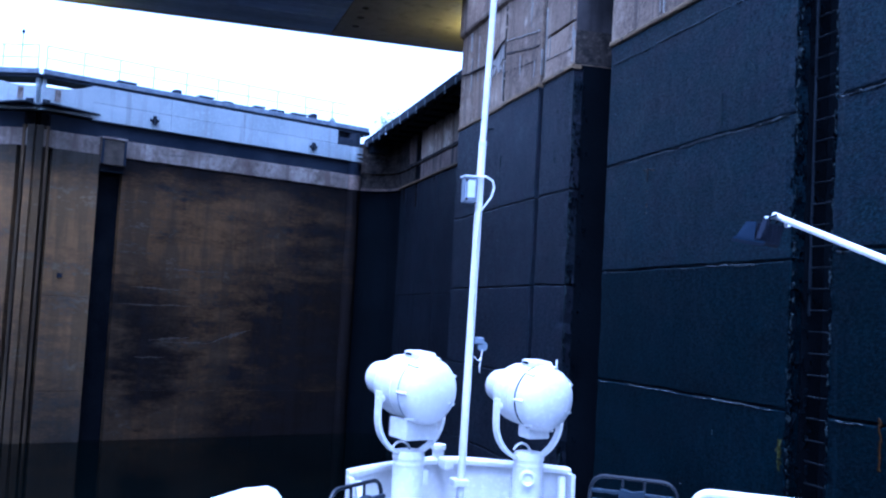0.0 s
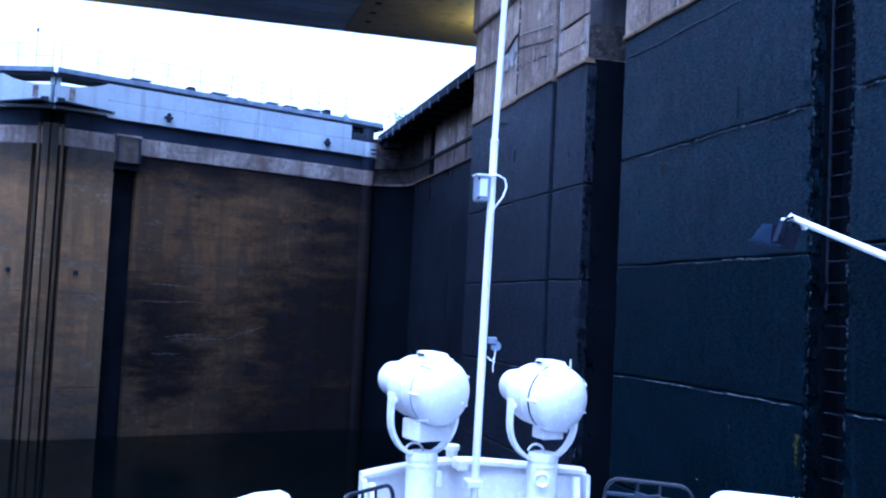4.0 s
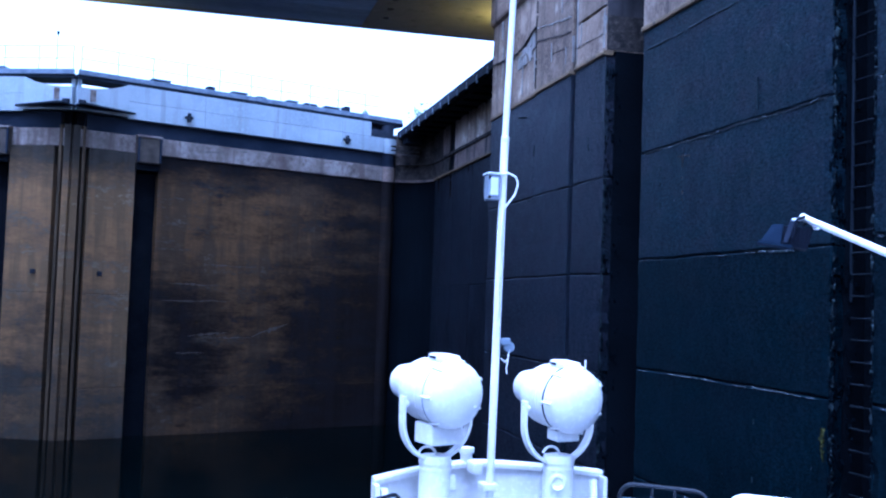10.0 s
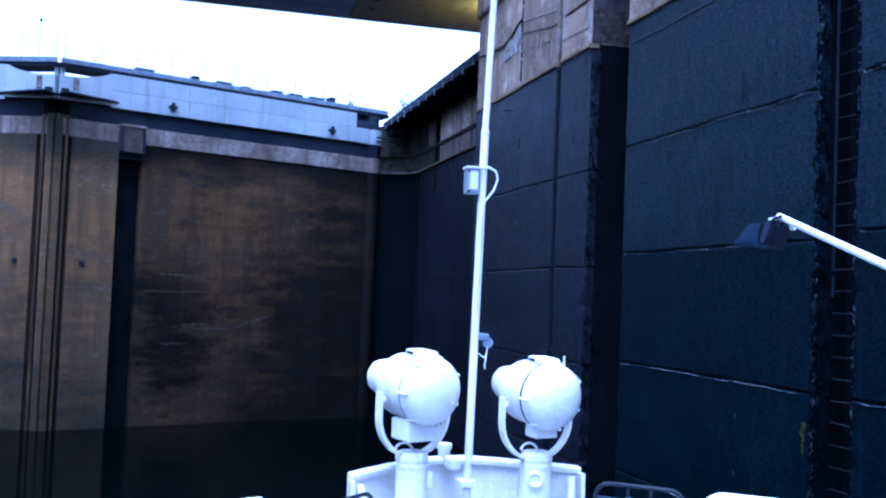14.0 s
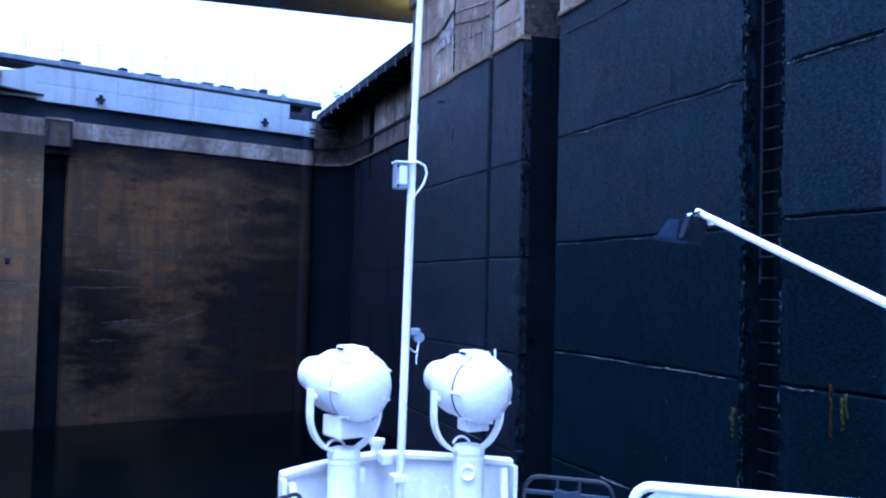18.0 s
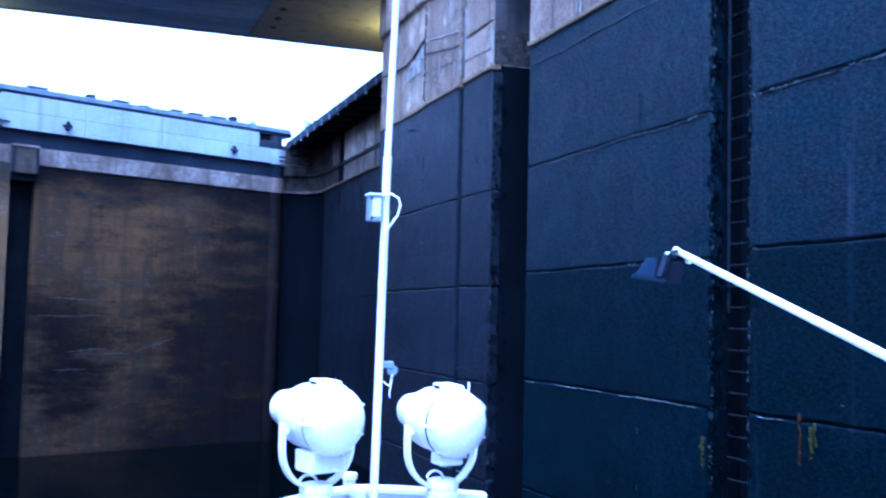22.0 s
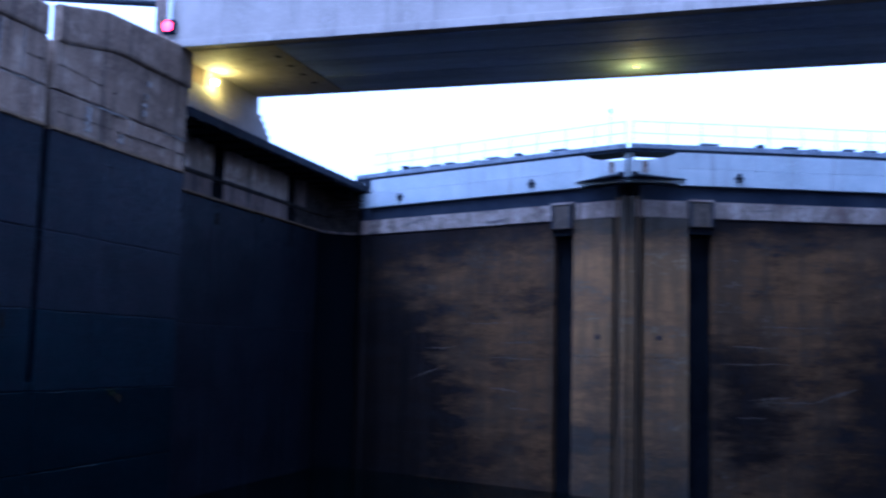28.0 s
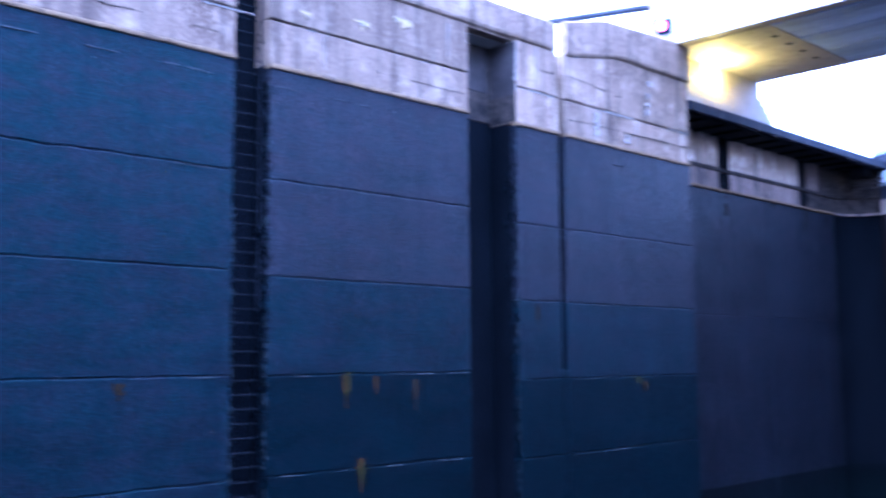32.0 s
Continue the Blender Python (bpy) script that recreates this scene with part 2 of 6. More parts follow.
def stained_shaded_steel(name, tan, brown, dark, pale, reach, foot, crown, strength=1.0):
    """Gate plating: rust-tan steel under soft stains; shade towards the heel and the foot is put into the colour, which
    also darkens below the pale band.
    reach: (metres from the mitre, darkening a metre); foot: (height, darkening a metre); crown: (from, over) heights."""
    m = bpy.data.materials.new(name)
    m.use_nodes = True
    n, l = m.node_tree.nodes, m.node_tree.links
    b = n["Principled BSDF"]
    b.inputs["Specular IOR Level"].default_value = 0.02
    b.inputs["Roughness"].default_value = 0.8
    geo = n.new("ShaderNodeNewGeometry")
    sep = n.new("ShaderNodeSeparateXYZ")
    l.new(geo.outputs["Position"], sep.inputs["Vector"])

    def put(sock, v):
        if isinstance(v, (int, float)):
            sock.default_value = v
        else:
            l.new(v, sock)

    def calc(op, a, c=0.0):
        x = n.new("ShaderNodeMath")
        x.operation = op
        put(x.inputs[0], a)
        put(x.inputs[1], c)
        return x.outputs[0]

    def cloud(sx, sz, detail, shift):
        mp = n.new("ShaderNodeMapping")
        mp.inputs["Scale"].default_value = (sx, sx, sz)
        mp.inputs["Location"].default_value = (shift, shift * 0.7, shift * 0.3)
        l.new(geo.outputs["Position"], mp.inputs["Vector"])
        t = n.new("ShaderNodeTexNoise")
        t.inputs["Scale"].default_value, t.inputs["Detail"].default_value, t.inputs["Roughness"].default_value = 1.0, detail, 0.62
        l.new(mp.outputs["Vector"], t.inputs["Vector"])
        return calc("SUBTRACT", t.outputs["Fac"], 0.5)

    def ease(v, a, c):
        r = n.new("ShaderNodeMapRange")
        r.interpolation_type = "SMOOTHSTEP"
        r.inputs["From Min"].default_value, r.inputs["From Max"].default_value = a, c
        l.new(v, r.inputs["Value"])
        return r.outputs["Result"]

    def mix(fac, a, c):
        x = n.new("ShaderNodeMix")
        x.data_type = "RGBA"
        l.new(fac, x.inputs["Factor"])
        for k, v in (("A", a), ("B", c)):
            sock = [q for q in x.inputs if q.name == k and q.type == "RGBA"][0]
            if isinstance(v, tuple):
                sock.default_value = (*v, 1)
            else:
                l.new(v, sock)
        return [q for q in x.outputs if q.type == "RGBA"][0]

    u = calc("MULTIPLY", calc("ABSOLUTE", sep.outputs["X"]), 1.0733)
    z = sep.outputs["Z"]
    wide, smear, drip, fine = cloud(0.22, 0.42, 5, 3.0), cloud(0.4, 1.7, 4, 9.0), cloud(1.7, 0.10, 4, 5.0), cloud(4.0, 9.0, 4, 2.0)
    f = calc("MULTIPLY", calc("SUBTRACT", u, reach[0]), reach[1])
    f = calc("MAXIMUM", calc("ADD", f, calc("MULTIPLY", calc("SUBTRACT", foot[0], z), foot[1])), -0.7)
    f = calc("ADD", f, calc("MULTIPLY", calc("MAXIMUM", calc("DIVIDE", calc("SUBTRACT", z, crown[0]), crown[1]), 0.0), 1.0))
    f = calc("ADD", f, calc("MULTIPLY", calc("LESS_THAN", sep.outputs["X"], 0.0), reach[1] * 1.2))      # the left leaf is darkened: lens falloff put into its colour
    # stain beside the right leaf's fender; low by the left heel, lens falloff too
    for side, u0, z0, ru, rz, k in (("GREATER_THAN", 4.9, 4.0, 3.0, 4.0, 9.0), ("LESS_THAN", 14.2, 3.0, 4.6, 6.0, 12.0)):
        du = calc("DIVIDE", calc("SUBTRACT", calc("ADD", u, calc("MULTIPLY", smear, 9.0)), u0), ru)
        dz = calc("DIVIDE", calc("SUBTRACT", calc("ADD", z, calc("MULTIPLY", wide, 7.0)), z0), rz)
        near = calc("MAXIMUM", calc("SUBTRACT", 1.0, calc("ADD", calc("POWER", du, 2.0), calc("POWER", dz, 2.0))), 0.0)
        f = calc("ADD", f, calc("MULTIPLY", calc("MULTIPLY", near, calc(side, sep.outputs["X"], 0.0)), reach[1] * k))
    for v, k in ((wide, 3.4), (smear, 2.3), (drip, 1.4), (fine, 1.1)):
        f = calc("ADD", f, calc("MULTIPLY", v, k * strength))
    shade_mask = ease(f, -1.55, 1.15)
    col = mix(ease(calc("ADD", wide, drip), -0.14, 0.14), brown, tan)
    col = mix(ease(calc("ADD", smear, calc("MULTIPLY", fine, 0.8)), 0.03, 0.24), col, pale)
    # one dark tone serves the stains and the painted shade
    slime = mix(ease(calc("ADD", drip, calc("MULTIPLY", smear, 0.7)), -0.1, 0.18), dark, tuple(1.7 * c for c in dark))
    col = mix(calc("MULTIPLY", shade_mask, 0.94), col, slime)
    l.new(col, b.inputs["Base Color"])
    bp = n.new("ShaderNodeBump")
    bp.inputs["Strength"].default_value, bp.inputs["Distance"].default_value = 0.4, 0.03
    l.new(calc("ADD", fine, smear), bp.inputs["Height"])
    l.new(bp.outputs["Normal"], b.inputs["Normal"])
    return m


M_GATE = stained_shaded_steel("rust_stained_shaded_steel", (0.072, 0.043, 0.019), (0.035, 0.024, 0.0145), (0.0026, 0.0028, 0.0038), (0.062, 0.051, 0.037), (10.0, 0.18), (5.0, 0.1), (10.6, 1.0), 1.4)
M_GATE_MID = stained_shaded_steel("ochre_stained_shaded_steel", (0.152, 0.091, 0.039), (0.087, 0.059, 0.03), (0.0135, 0.0135, 0.0125), (0.15, 0.118, 0.076), (2.5, 0.0), (2.0, 0.14), (10.3, 1.0), 1.2)
M_SCRAPE = material("scraped_steel", [(0.026, 0.022, 0.018), (0.05, 0.042, 0.034)], 2.5, (0.6, 0.85), 0.3, grain=12, spec=0.08)
M_BAR = material("brown_stained_seal_steel", [(0.03, 0.022, 0.014), (0.062, 0.044, 0.025)], 1.2, (0.6, 0.85), 0.2, stretch=(1, 1, 0.3), spec=0.05, streak=(0.012, 0.011, 0.0105))
M_RECESS = material("dark_blue_grey_steel", [(0.008, 0.0105, 0.018), (0.016, 0.019, 0.028)], 0.7, (0.7, 0.95), 0.3, grain=10, spec=0.03)
M_GATE_DARK = material("black_gate_steel", [(0.0022, 0.0028, 0.0042), (0.0048, 0.0055, 0.0075)], 1.0, (0.8, 0.95), 0.2, spec=0.02)
M_GATE_TOP = material("pale_grey_gate_paint", [(0.162, 0.19, 0.212), (0.216, 0.245, 0.268), (0.235, 0.265, 0.283)], 0.5, (0.45, 0.7), 0.1, grain=10,
                      streak=(0.12, 0.125, 0.135), streak_at=(0.54, 0.8), per_object=0.06, pale=(0.15, 0.135, 0.115), pale_at=(0.64, 0.78))
M_GATE_BAND = material("dirty_pale_band", [(0.085, 0.072, 0.062), (0.19, 0.172, 0.155), (0.07, 0.055, 0.045)], 0.7, (0.7, 0.95), 0.3, grain=5, speck=(0.45, 0.8), spots=(0.04, 0.03, 0.025), spot_scale=0.8, spot_edge=(0.5, 0.66),
                       streak=(0.07, 0.054, 0.046), streak_at=(0.5, 0.7), spec=0.1, pale=(0.028, 0.024, 0.026), pale_at=(0.56, 0.7), pale_stretch=(0.35, 0.35, 2.6))
M_STEEL = material("dull_galvanised_steel", [(0.07, 0.085, 0.11), (0.12, 0.14, 0.17)], 3, (0.5, 0.75), 0.1, spec=0.2)
M_RAIL = material("worn_blue_grey_rail", [(0.006, 0.0085, 0.0125), (0.011, 0.0145, 0.02)], 3, (0.5, 0.7), 0.1, spec=0.1)
M_RUNG = material("worn_rung_steel", [(0.004, 0.0055, 0.008), (0.009, 0.011, 0.014)], 3, (0.6, 0.8), 0.1, spec=0.06)
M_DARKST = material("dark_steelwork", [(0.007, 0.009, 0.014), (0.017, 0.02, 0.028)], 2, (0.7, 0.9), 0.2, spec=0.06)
M_WHITE = material("white_ship_paint", [(0.42, 0.415, 0.40), (0.52, 0.51, 0.49), (0.55, 0.545, 0.525)], 2.5, (0.3, 0.5), 0.04, grain=30,
                   streak=(0.38, 0.35, 0.32), streak_at=(0.6, 0.85))
M_RUBBER = material("black_rubber", [(0.005, 0.006, 0.009), (0.01, 0.011, 0.015)], 5, (0.6, 0.8), 0.1, spec=0.15)
M_BLACK = material("black_chair_enamel", [(0.003, 0.0038, 0.006), (0.006, 0.0075, 0.011)], 5, (0.32, 0.48), 0.05, spec=0.22)
# Black enamel of slats and plate with the sky's sheen put into the colour.
M_CHAIR = material("black_enamel_sky_sheen", [(0.006, 0.0105, 0.017), (0.011, 0.018, 0.028)], 5, (0.32, 0.48), 0.05, spec=0.22)
M_NAVY = material("dark_lamp_housing", [(0.005, 0.0085, 0.0165), (0.009, 0.014, 0.025)], 8, (0.7, 0.9), 0.05, spec=0.03)
M_LAMPBLACK = material("black_lamp_enamel", [(0.0025, 0.0032, 0.006), (0.0045, 0.0055, 0.009)], 8, (0.75, 0.9), 0.05, spec=0.03)
M_GREYBOX = material("grey_plastic_box", [(0.32, 0.34, 0.37), (0.40, 0.42, 0.45)], 8, (0.4, 0.6), 0.03)
M_JBOX = material("weathered_grey_box", [(0.10, 0.115, 0.14), (0.15, 0.165, 0.19)], 8, (0.4, 0.6), 0.03, spots=(0.11, 0.07, 0.055), spot_scale=20, spot_edge=(0.6, 0.66))
M_DECK = material("grey_deck_paint", [(0.20, 0.21, 0.22), (0.27, 0.28, 0.29)], 1.5, (0.5, 0.8), 0.1)
M_HULL = material("low_bounce_hull_dark", [(0.012, 0.016, 0.028), (0.02, 0.026, 0.042)], 0.7, (0.4, 0.6), 0.04, streak=(0.03, 0.03, 0.034), streak_at=(0.68, 0.9))
M_GROUND = material("grassy_ground", [(0.05, 0.07, 0.03), (0.10, 0.11, 0.05), (0.12, 0.1, 0.06)], 0.2, (0.8, 1.0), 0.3, grain=3)
M_QUAY = material("quay_paving", [(0.22, 0.22, 0.21), (0.30, 0.30, 0.29)], 0.4, (0.7, 0.95), 0.2)
M_LEAF = material("dull_green_leaves", [(0.04, 0.06, 0.025), (0.07, 0.10, 0.04)], 3, (0.6, 0.8), 0)
M_BARK = material("bark", [(0.08, 0.06, 0.045), (0.13, 0.1, 0.08)], 6, (0.8, 0.95), 0.4)
M_WEED = material("yellow_green_weed", [(0.011, 0.0132, 0.004), (0.022, 0.0228, 0.005)], 6, (0.7, 0.9), 0.4, spec=0.05)
M_ORANGE = material("orange_rust_trickle", [(0.010, 0.0055, 0.002), (0.024, 0.0115, 0.0032)], 6, (0.8, 0.95), 0.3, spec=0.03)
M_RUST = material("orange_rust_stain", [(0.007, 0.0058, 0.0045), (0.015, 0.0105, 0.006)], 6, (0.8, 0.95), 0.3, spec=0.03)
M_RED = glow("red_signal_light", (1.0, 0.008, 0.018), 7.0)
M_AMBER_DIM = glow("dull_yellow_lamp_light", (1.0, 0.6, 0.03), 0.9)
M_AMBER = glow("yellow_lamp_light", (1.0, 0.72, 0.12), 60)
M_GLASS = bpy.data.materials.new("lamp_glass")
M_GLASS.use_nodes = True
_b = M_GLASS.node_tree.nodes["Principled BSDF"]
_b.inputs["Roughness"].default_value = 0.035
_b.inputs["Base Color"].default_value = (0.5, 0.55, 0.6, 1)
_b.inputs["Transmission Weight"].default_value = 0.9


def water_material():
    m = bpy.data.materials.new("dark_lock_water")
    m.use_nodes = True
    n, l = m.node_tree.nodes, m.node_tree.links
    b = n["Principled BSDF"]
    b.inputs["Base Color"].default_value = (0.0004, 0.0009, 0.001, 1)
    b.inputs["Roughness"].default_value = 0.08
    b.inputs["Specular IOR Level"].default_value = 0.03
    geo = n.new("ShaderNodeNewGeometry")
    t = n.new("ShaderNodeTexNoise")
    t.inputs["Scale"].default_value, t.inputs["Detail"].default_value = 1.3, 5
    l.new(geo.outputs["Position"], t.inputs["Vector"])
    bp = n.new("ShaderNodeBump")
    bp.inputs["Strength"].default_value, bp.inputs["Distance"].default_value = 0.08, 0.06
    l.new(t.outputs["Fac"], bp.inputs["Height"])
    l.new(bp.outputs["Normal"], b.inputs["Normal"])
    return m


M_WATER = water_material()

# ---- building helpers ----
BASE = {}


def thing(name, label, category, at=(0, 0, 0), group="", kind=""):
    ob = new(name)
    ob.location = at
    ob.empty_display_size = 0.2
    BASE[ob] = Vector(at)
    return tagged(ob, label, category, group, kind)


def to_object(name, bm, mat, origin=(0, 0, 0), smooth=False):
    bmesh.ops.recalc_face_normals(bm, faces=bm.faces)
    me = bpy.data.meshes.new(name)
    bmesh.ops.translate(bm, verts=bm.verts, vec=-Vector(origin))
    bm.to_mesh(me)
    bm.free()
    me.materials.append(mat)
    if smooth:
        for p in me.polygons:
            p.use_smooth = True
        me.set_sharp_from_angle(angle=radians(40))
    ob = new(name, me)
    ob.location = origin
    BASE[ob] = Vector(origin)
    return ob


def part(name, bm, mat, parent, label="", smooth=False):
    """A mesh in world coordinates as one part under its thing."""
    o = BASE[parent]
    ob = to_object(name, bm, mat, o, smooth)
    ob.parent = parent
    ob.location = (0, 0, 0)
    if label:
        tagged(ob, label)
    return ob


def add_box(bm, x0, x1, y0, y1, z0, z1, bevel=0.0, turn=None):
    r = bmesh.ops.create_cube(bm, size=1)
    vs = r["verts"]
    for v in vs:
        v.co = Vector(((x0 + x1) / 2 + v.co.x * (x1 - x0), (y0 + y1) / 2 + v.co.y * (y1 - y0), (z0 + z1) / 2 + v.co.z * (z1 - z0)))
    if bevel:
        es = list({e for v in vs for e in v.link_edges})
        res = bmesh.ops.bevel(bm, geom=es, offset=bevel, segments=2, affect="EDGES", profile=0.6)
        vs = [v for v in res["verts"]]
    if turn:
        for v in vs:
            v.co = turn(v.co)
    return bm


def box(*a, bevel=0.0, turn=None):
    return add_box(bmesh.new(), *a, bevel=bevel, turn=turn)


def lathe(profile, origin, axis, seg=28, bm=None):
    """A turned body: profile rows (along, radius) on an axis."""
    bm = bm or bmesh.new()
    axis = Vector(axis).normalized()
    side = axis.orthogonal().normalized()
    up = axis.cross(side)
    rings = []
    for a, r in profile:
        c = Vector(origin) + axis * a
        if r < 1e-5:
            rings.append([bm.verts.new(c)])
        else:
            rings.append([bm.verts.new(c + (side * math.cos(k * math.tau / seg) + up * math.sin(k * math.tau / seg)) * r) for k in range(seg)])
    for A, B in zip(rings, rings[1:]):
        for k in range(seg):
            j = (k + 1) % seg
            if len(A) == 1 and len(B) == 1:
                continue
            if len(A) == 1:
                bm.faces.new((A[0], B[k], B[j]))
            elif len(B) == 1:
                bm.faces.new((A[k], B[0], A[j]))
            else:
                bm.faces.new((A[k], B[k], B[j], A[j]))
    for R in (rings[0], rings[-1]):
        if len(R) > 2:
            bm.faces.new(R)
    return bm


def rod(a, b, r, seg=12, bm=None, r2=None):
    a, b = Vector(a), Vector(b)
    L = (b - a).length
    return lathe([(0, r), (L, r2 or r)], a, b - a, seg, bm)


def tube(points, r, seg=8, bm=None):
    """A bent round bar through the points."""
    bm = bm or bmesh.new()
    P = [Vector(p) for p in points]
    ref = None
    rings = []
    for i, p in enumerate(P):
        d = (P[min(i + 1, len(P) - 1)] - P[max(i - 1, 0)]).normalized()
        if ref is None:
            ref = d.orthogonal().normalized()
        ref = (ref - d * ref.dot(d)).normalized()
        o = d.cross(ref)
        rings.append([bm.verts.new(p + (ref * math.cos(k * math.tau / seg) + o * math.sin(k * math.tau / seg)) * r) for k in range(seg)])
    for A, B in zip(rings, rings[1:]):
        for k in range(seg):
            j = (k + 1) % seg
            bm.faces.new((A[k], A[j], B[j], B[k]))
    bm.faces.new(rings[0])
    bm.faces.new(rings[-1])
    return bm


def prism(poly, axis, a, b, bm=None):
    """Extrude a polygon along x, y or z from a to b; poly gives the other two coordinates in order."""
    bm = bm or bmesh.new()
    def put(p, v):
        return {"x": (v, p[0], p[1]), "y": (p[0], v, p[1]), "z": (p[0], p[1], v)}[axis]
    A = [bm.verts.new(put(p, a)) for p in poly]
    B = [bm.verts.new(put(p, b)) for p in poly]
    bm.faces.new(A)
    bm.faces.new(B)
    for i in range(len(A)):
        j = (i + 1) % len(A)
        bm.faces.new((A[i], A[j], B[j], B[i]))
    return bm


def cast_block(s, face, y0, y1, z0, z1, back, step=0.3, rough=0.012, chip=0.03, ztop=None, seed=0, spall=(0, 0), wander=0.0):
    """One lift of cast concrete: an uneven front face with chipped, rounded arrises. s: side of the lock (1 or -1)."""
    rnd = random.Random(seed)
    ny, nz = max(2, int((y1 - y0) / step)), max(2, int((z1 - z0) / step))
    e = 0.035
    ys = [y0, y0 + e] + [y0 + (y1 - y0) * i / ny for i in range(1, ny)] + [y1 - e, y1]
    fz = [0.0, e / (z1 - z0)] + [j / nz for j in range(1, nz)] + [1 - e / (z1 - z0), 1.0]
    ny, nz = len(ys) - 1, len(fz) - 1
    bm = bmesh.new()
    grid = []
    for j in range(nz + 1):
        row = []
        for i, y in enumerate(ys):
            top = ztop(y) if ztop else z1
            z = z0 + (top - z0) * fz[j]
            edge = i in (0, ny) or j in (0, nz)
            d = rough * noise.noise((y * 0.9, z * 0.9, s * 7.3)) + 0.5 * rough * noise.noise((y * 3.1, z * 3.1, s * 2.1))
            yy, zz = y, z
            if wander and j in (0, 1, nz - 1, nz):
                zz += wander * noise.noise((y * 0.7, (z0 if j < 2 else z1) // 1, s * 5.0)) + 0.4 * wander * noise.noise((y * 3.0, (z0 if j < 2 else z1) // 1, s * 9.0))
            if edge:
                d += chip * (0.5 + rnd.random() * rnd.random() * 2.2)
                if i == 0:
                    yy += (chip * 0.4 + spall[0]) * rnd.random()
                if i == ny:
                    yy -= (chip * 0.4 + spall[1]) * rnd.random()
                if j == 0:
                    zz += chip * 0.5 * rnd.random()
                if j == nz:
                    zz -= chip * 0.5 * rnd.random()
            near = spall[0] * max(0, 1 - (y - y0) / 0.35) + spall[1] * max(0, 1 - (y1 - y) / 0.35)
            if near and not edge:
                d += near * 0.8 * max(0, noise.noise((y * 4.0, z * 2.6, 3.0)) + 0.35)
            row.append(bm.verts.new((s * (face + d), yy, zz)))
        grid.append(row)
    for j in range(nz):
        for i in range(ny):
            bm.faces.new((grid[j][i], grid[j][i + 1], grid[j + 1][i + 1], grid[j + 1][i]))
    ring = grid[0] + [grid[j][ny] for j in range(1, nz + 1)] + grid[nz][::-1][1:] + [grid[j][0] for j in range(nz - 1, 0, -1)]
    rear = [bm.verts.new((s * back, v.co.y, v.co.z)) for v in ring]
    for k in range(len(ring)):
        j = (k + 1) % len(ring)
        bm.faces.new((ring[k], ring[j], rear[j], rear[k]))
    return bm


def ragged_strip(s, line, w0, w1, face, seed, full=0.0, bend=None, step=0.045, depth=0.07, loose=0.12, breaks=0.05):
    """A broken, ragged strip along a line of (y, z) on a lock wall: chipped lips, cracks, trickles. full: how much of it is there."""
    rnd = random.Random(seed)
    bm = bmesh.new()
    for (ya, za), (yb, zb) in zip(line, line[1:]):
        d = Vector((yb - ya, zb - za))
        m = max(2, int(d.length / step))
        nrm = Vector((-d.y, d.x)).normalized()
        last = None
        for k in range(m + 1):
            y, z = ya + d.x * k / m, za + d.y * k / m
            g = noise.noise((y * 0.9, z * 0.9, seed * 0.37)) + 0.5 * noise.noise((y * 4.0, z * 4.0, seed * 0.71))
            if g + full < -0.05 or rnd.random() < breaks:
                last = None
                continue
            off = (bend(y) if bend else 0) * Vector((0, 1)) + nrm * (rnd.gauss(0, loose) * w1 + 0.025 * noise.noise((y * 1.7, z * 1.7, seed * 0.9)))
            h = (w0 + (w1 - w0) * rnd.random() ** 2 * min(1, 0.5 + max(0, g + full))) / 2
            x = s * (face - 0.008 * rnd.random())
            pair = [bm.verts.new((x, y + off.x + nrm.x * q, z + off.y + nrm.y * q)) for q in (h, -h)]
            if last:
                bm.faces.new((last[0], pair[0], pair[1], last[1]))
            last = pair
    loose = [v for v in bm.verts if not v.link_faces]
    bmesh.ops.delete(bm, geom=loose, context="VERTS")
    if bm.faces:
        ext = bmesh.ops.extrude_face_region(bm, geom=list(bm.faces))
        for v in [q for q in ext["geom"] if isinstance(q, bmesh.types.BMVert)]:
            v.co.x += s * depth
    return bm


# ---- lock chamber ----
BZ, BN, BF = 17.03, 33.78, 41.3        # bridge: soffit height, near and far edge
WATER_Z = -0.3
LIFTS = [-3.0, -0.05, 2.36, 4.77, 7.19, 9.6, 12.42]         # cast joints near the slot
LIFTS_NEAR = [-3.0, -0.05, 2.36, 4.79, 7.29, 9.68, 12.42]      # short of the ladder a little higher
LIFTS_FAR = [-3.0, -0.3, 2.1, 4.5, 6.93, 9.33, 12.42]       # beyond the slot they sit lower
LADDER = (14.12, 15.12)
SLOT = (22.25, 24.4)
SEAM = (26.5, 26.8)
NICHE = 34.55
BACK = -46.0


def parapet_top(y):
    return 16.15 if y < 26.65 else 16.35 + 0.55 * min(1, max(0, (y - 27.0) / 2.2)) + 0.25 * min(1, max(0, (y - 29.2) / 5))


def parapet_foot(y):
    return 15.2 if y < 27.3 else 15.2 + 0.5 * min(1, (y - 27.3) / 2.7)


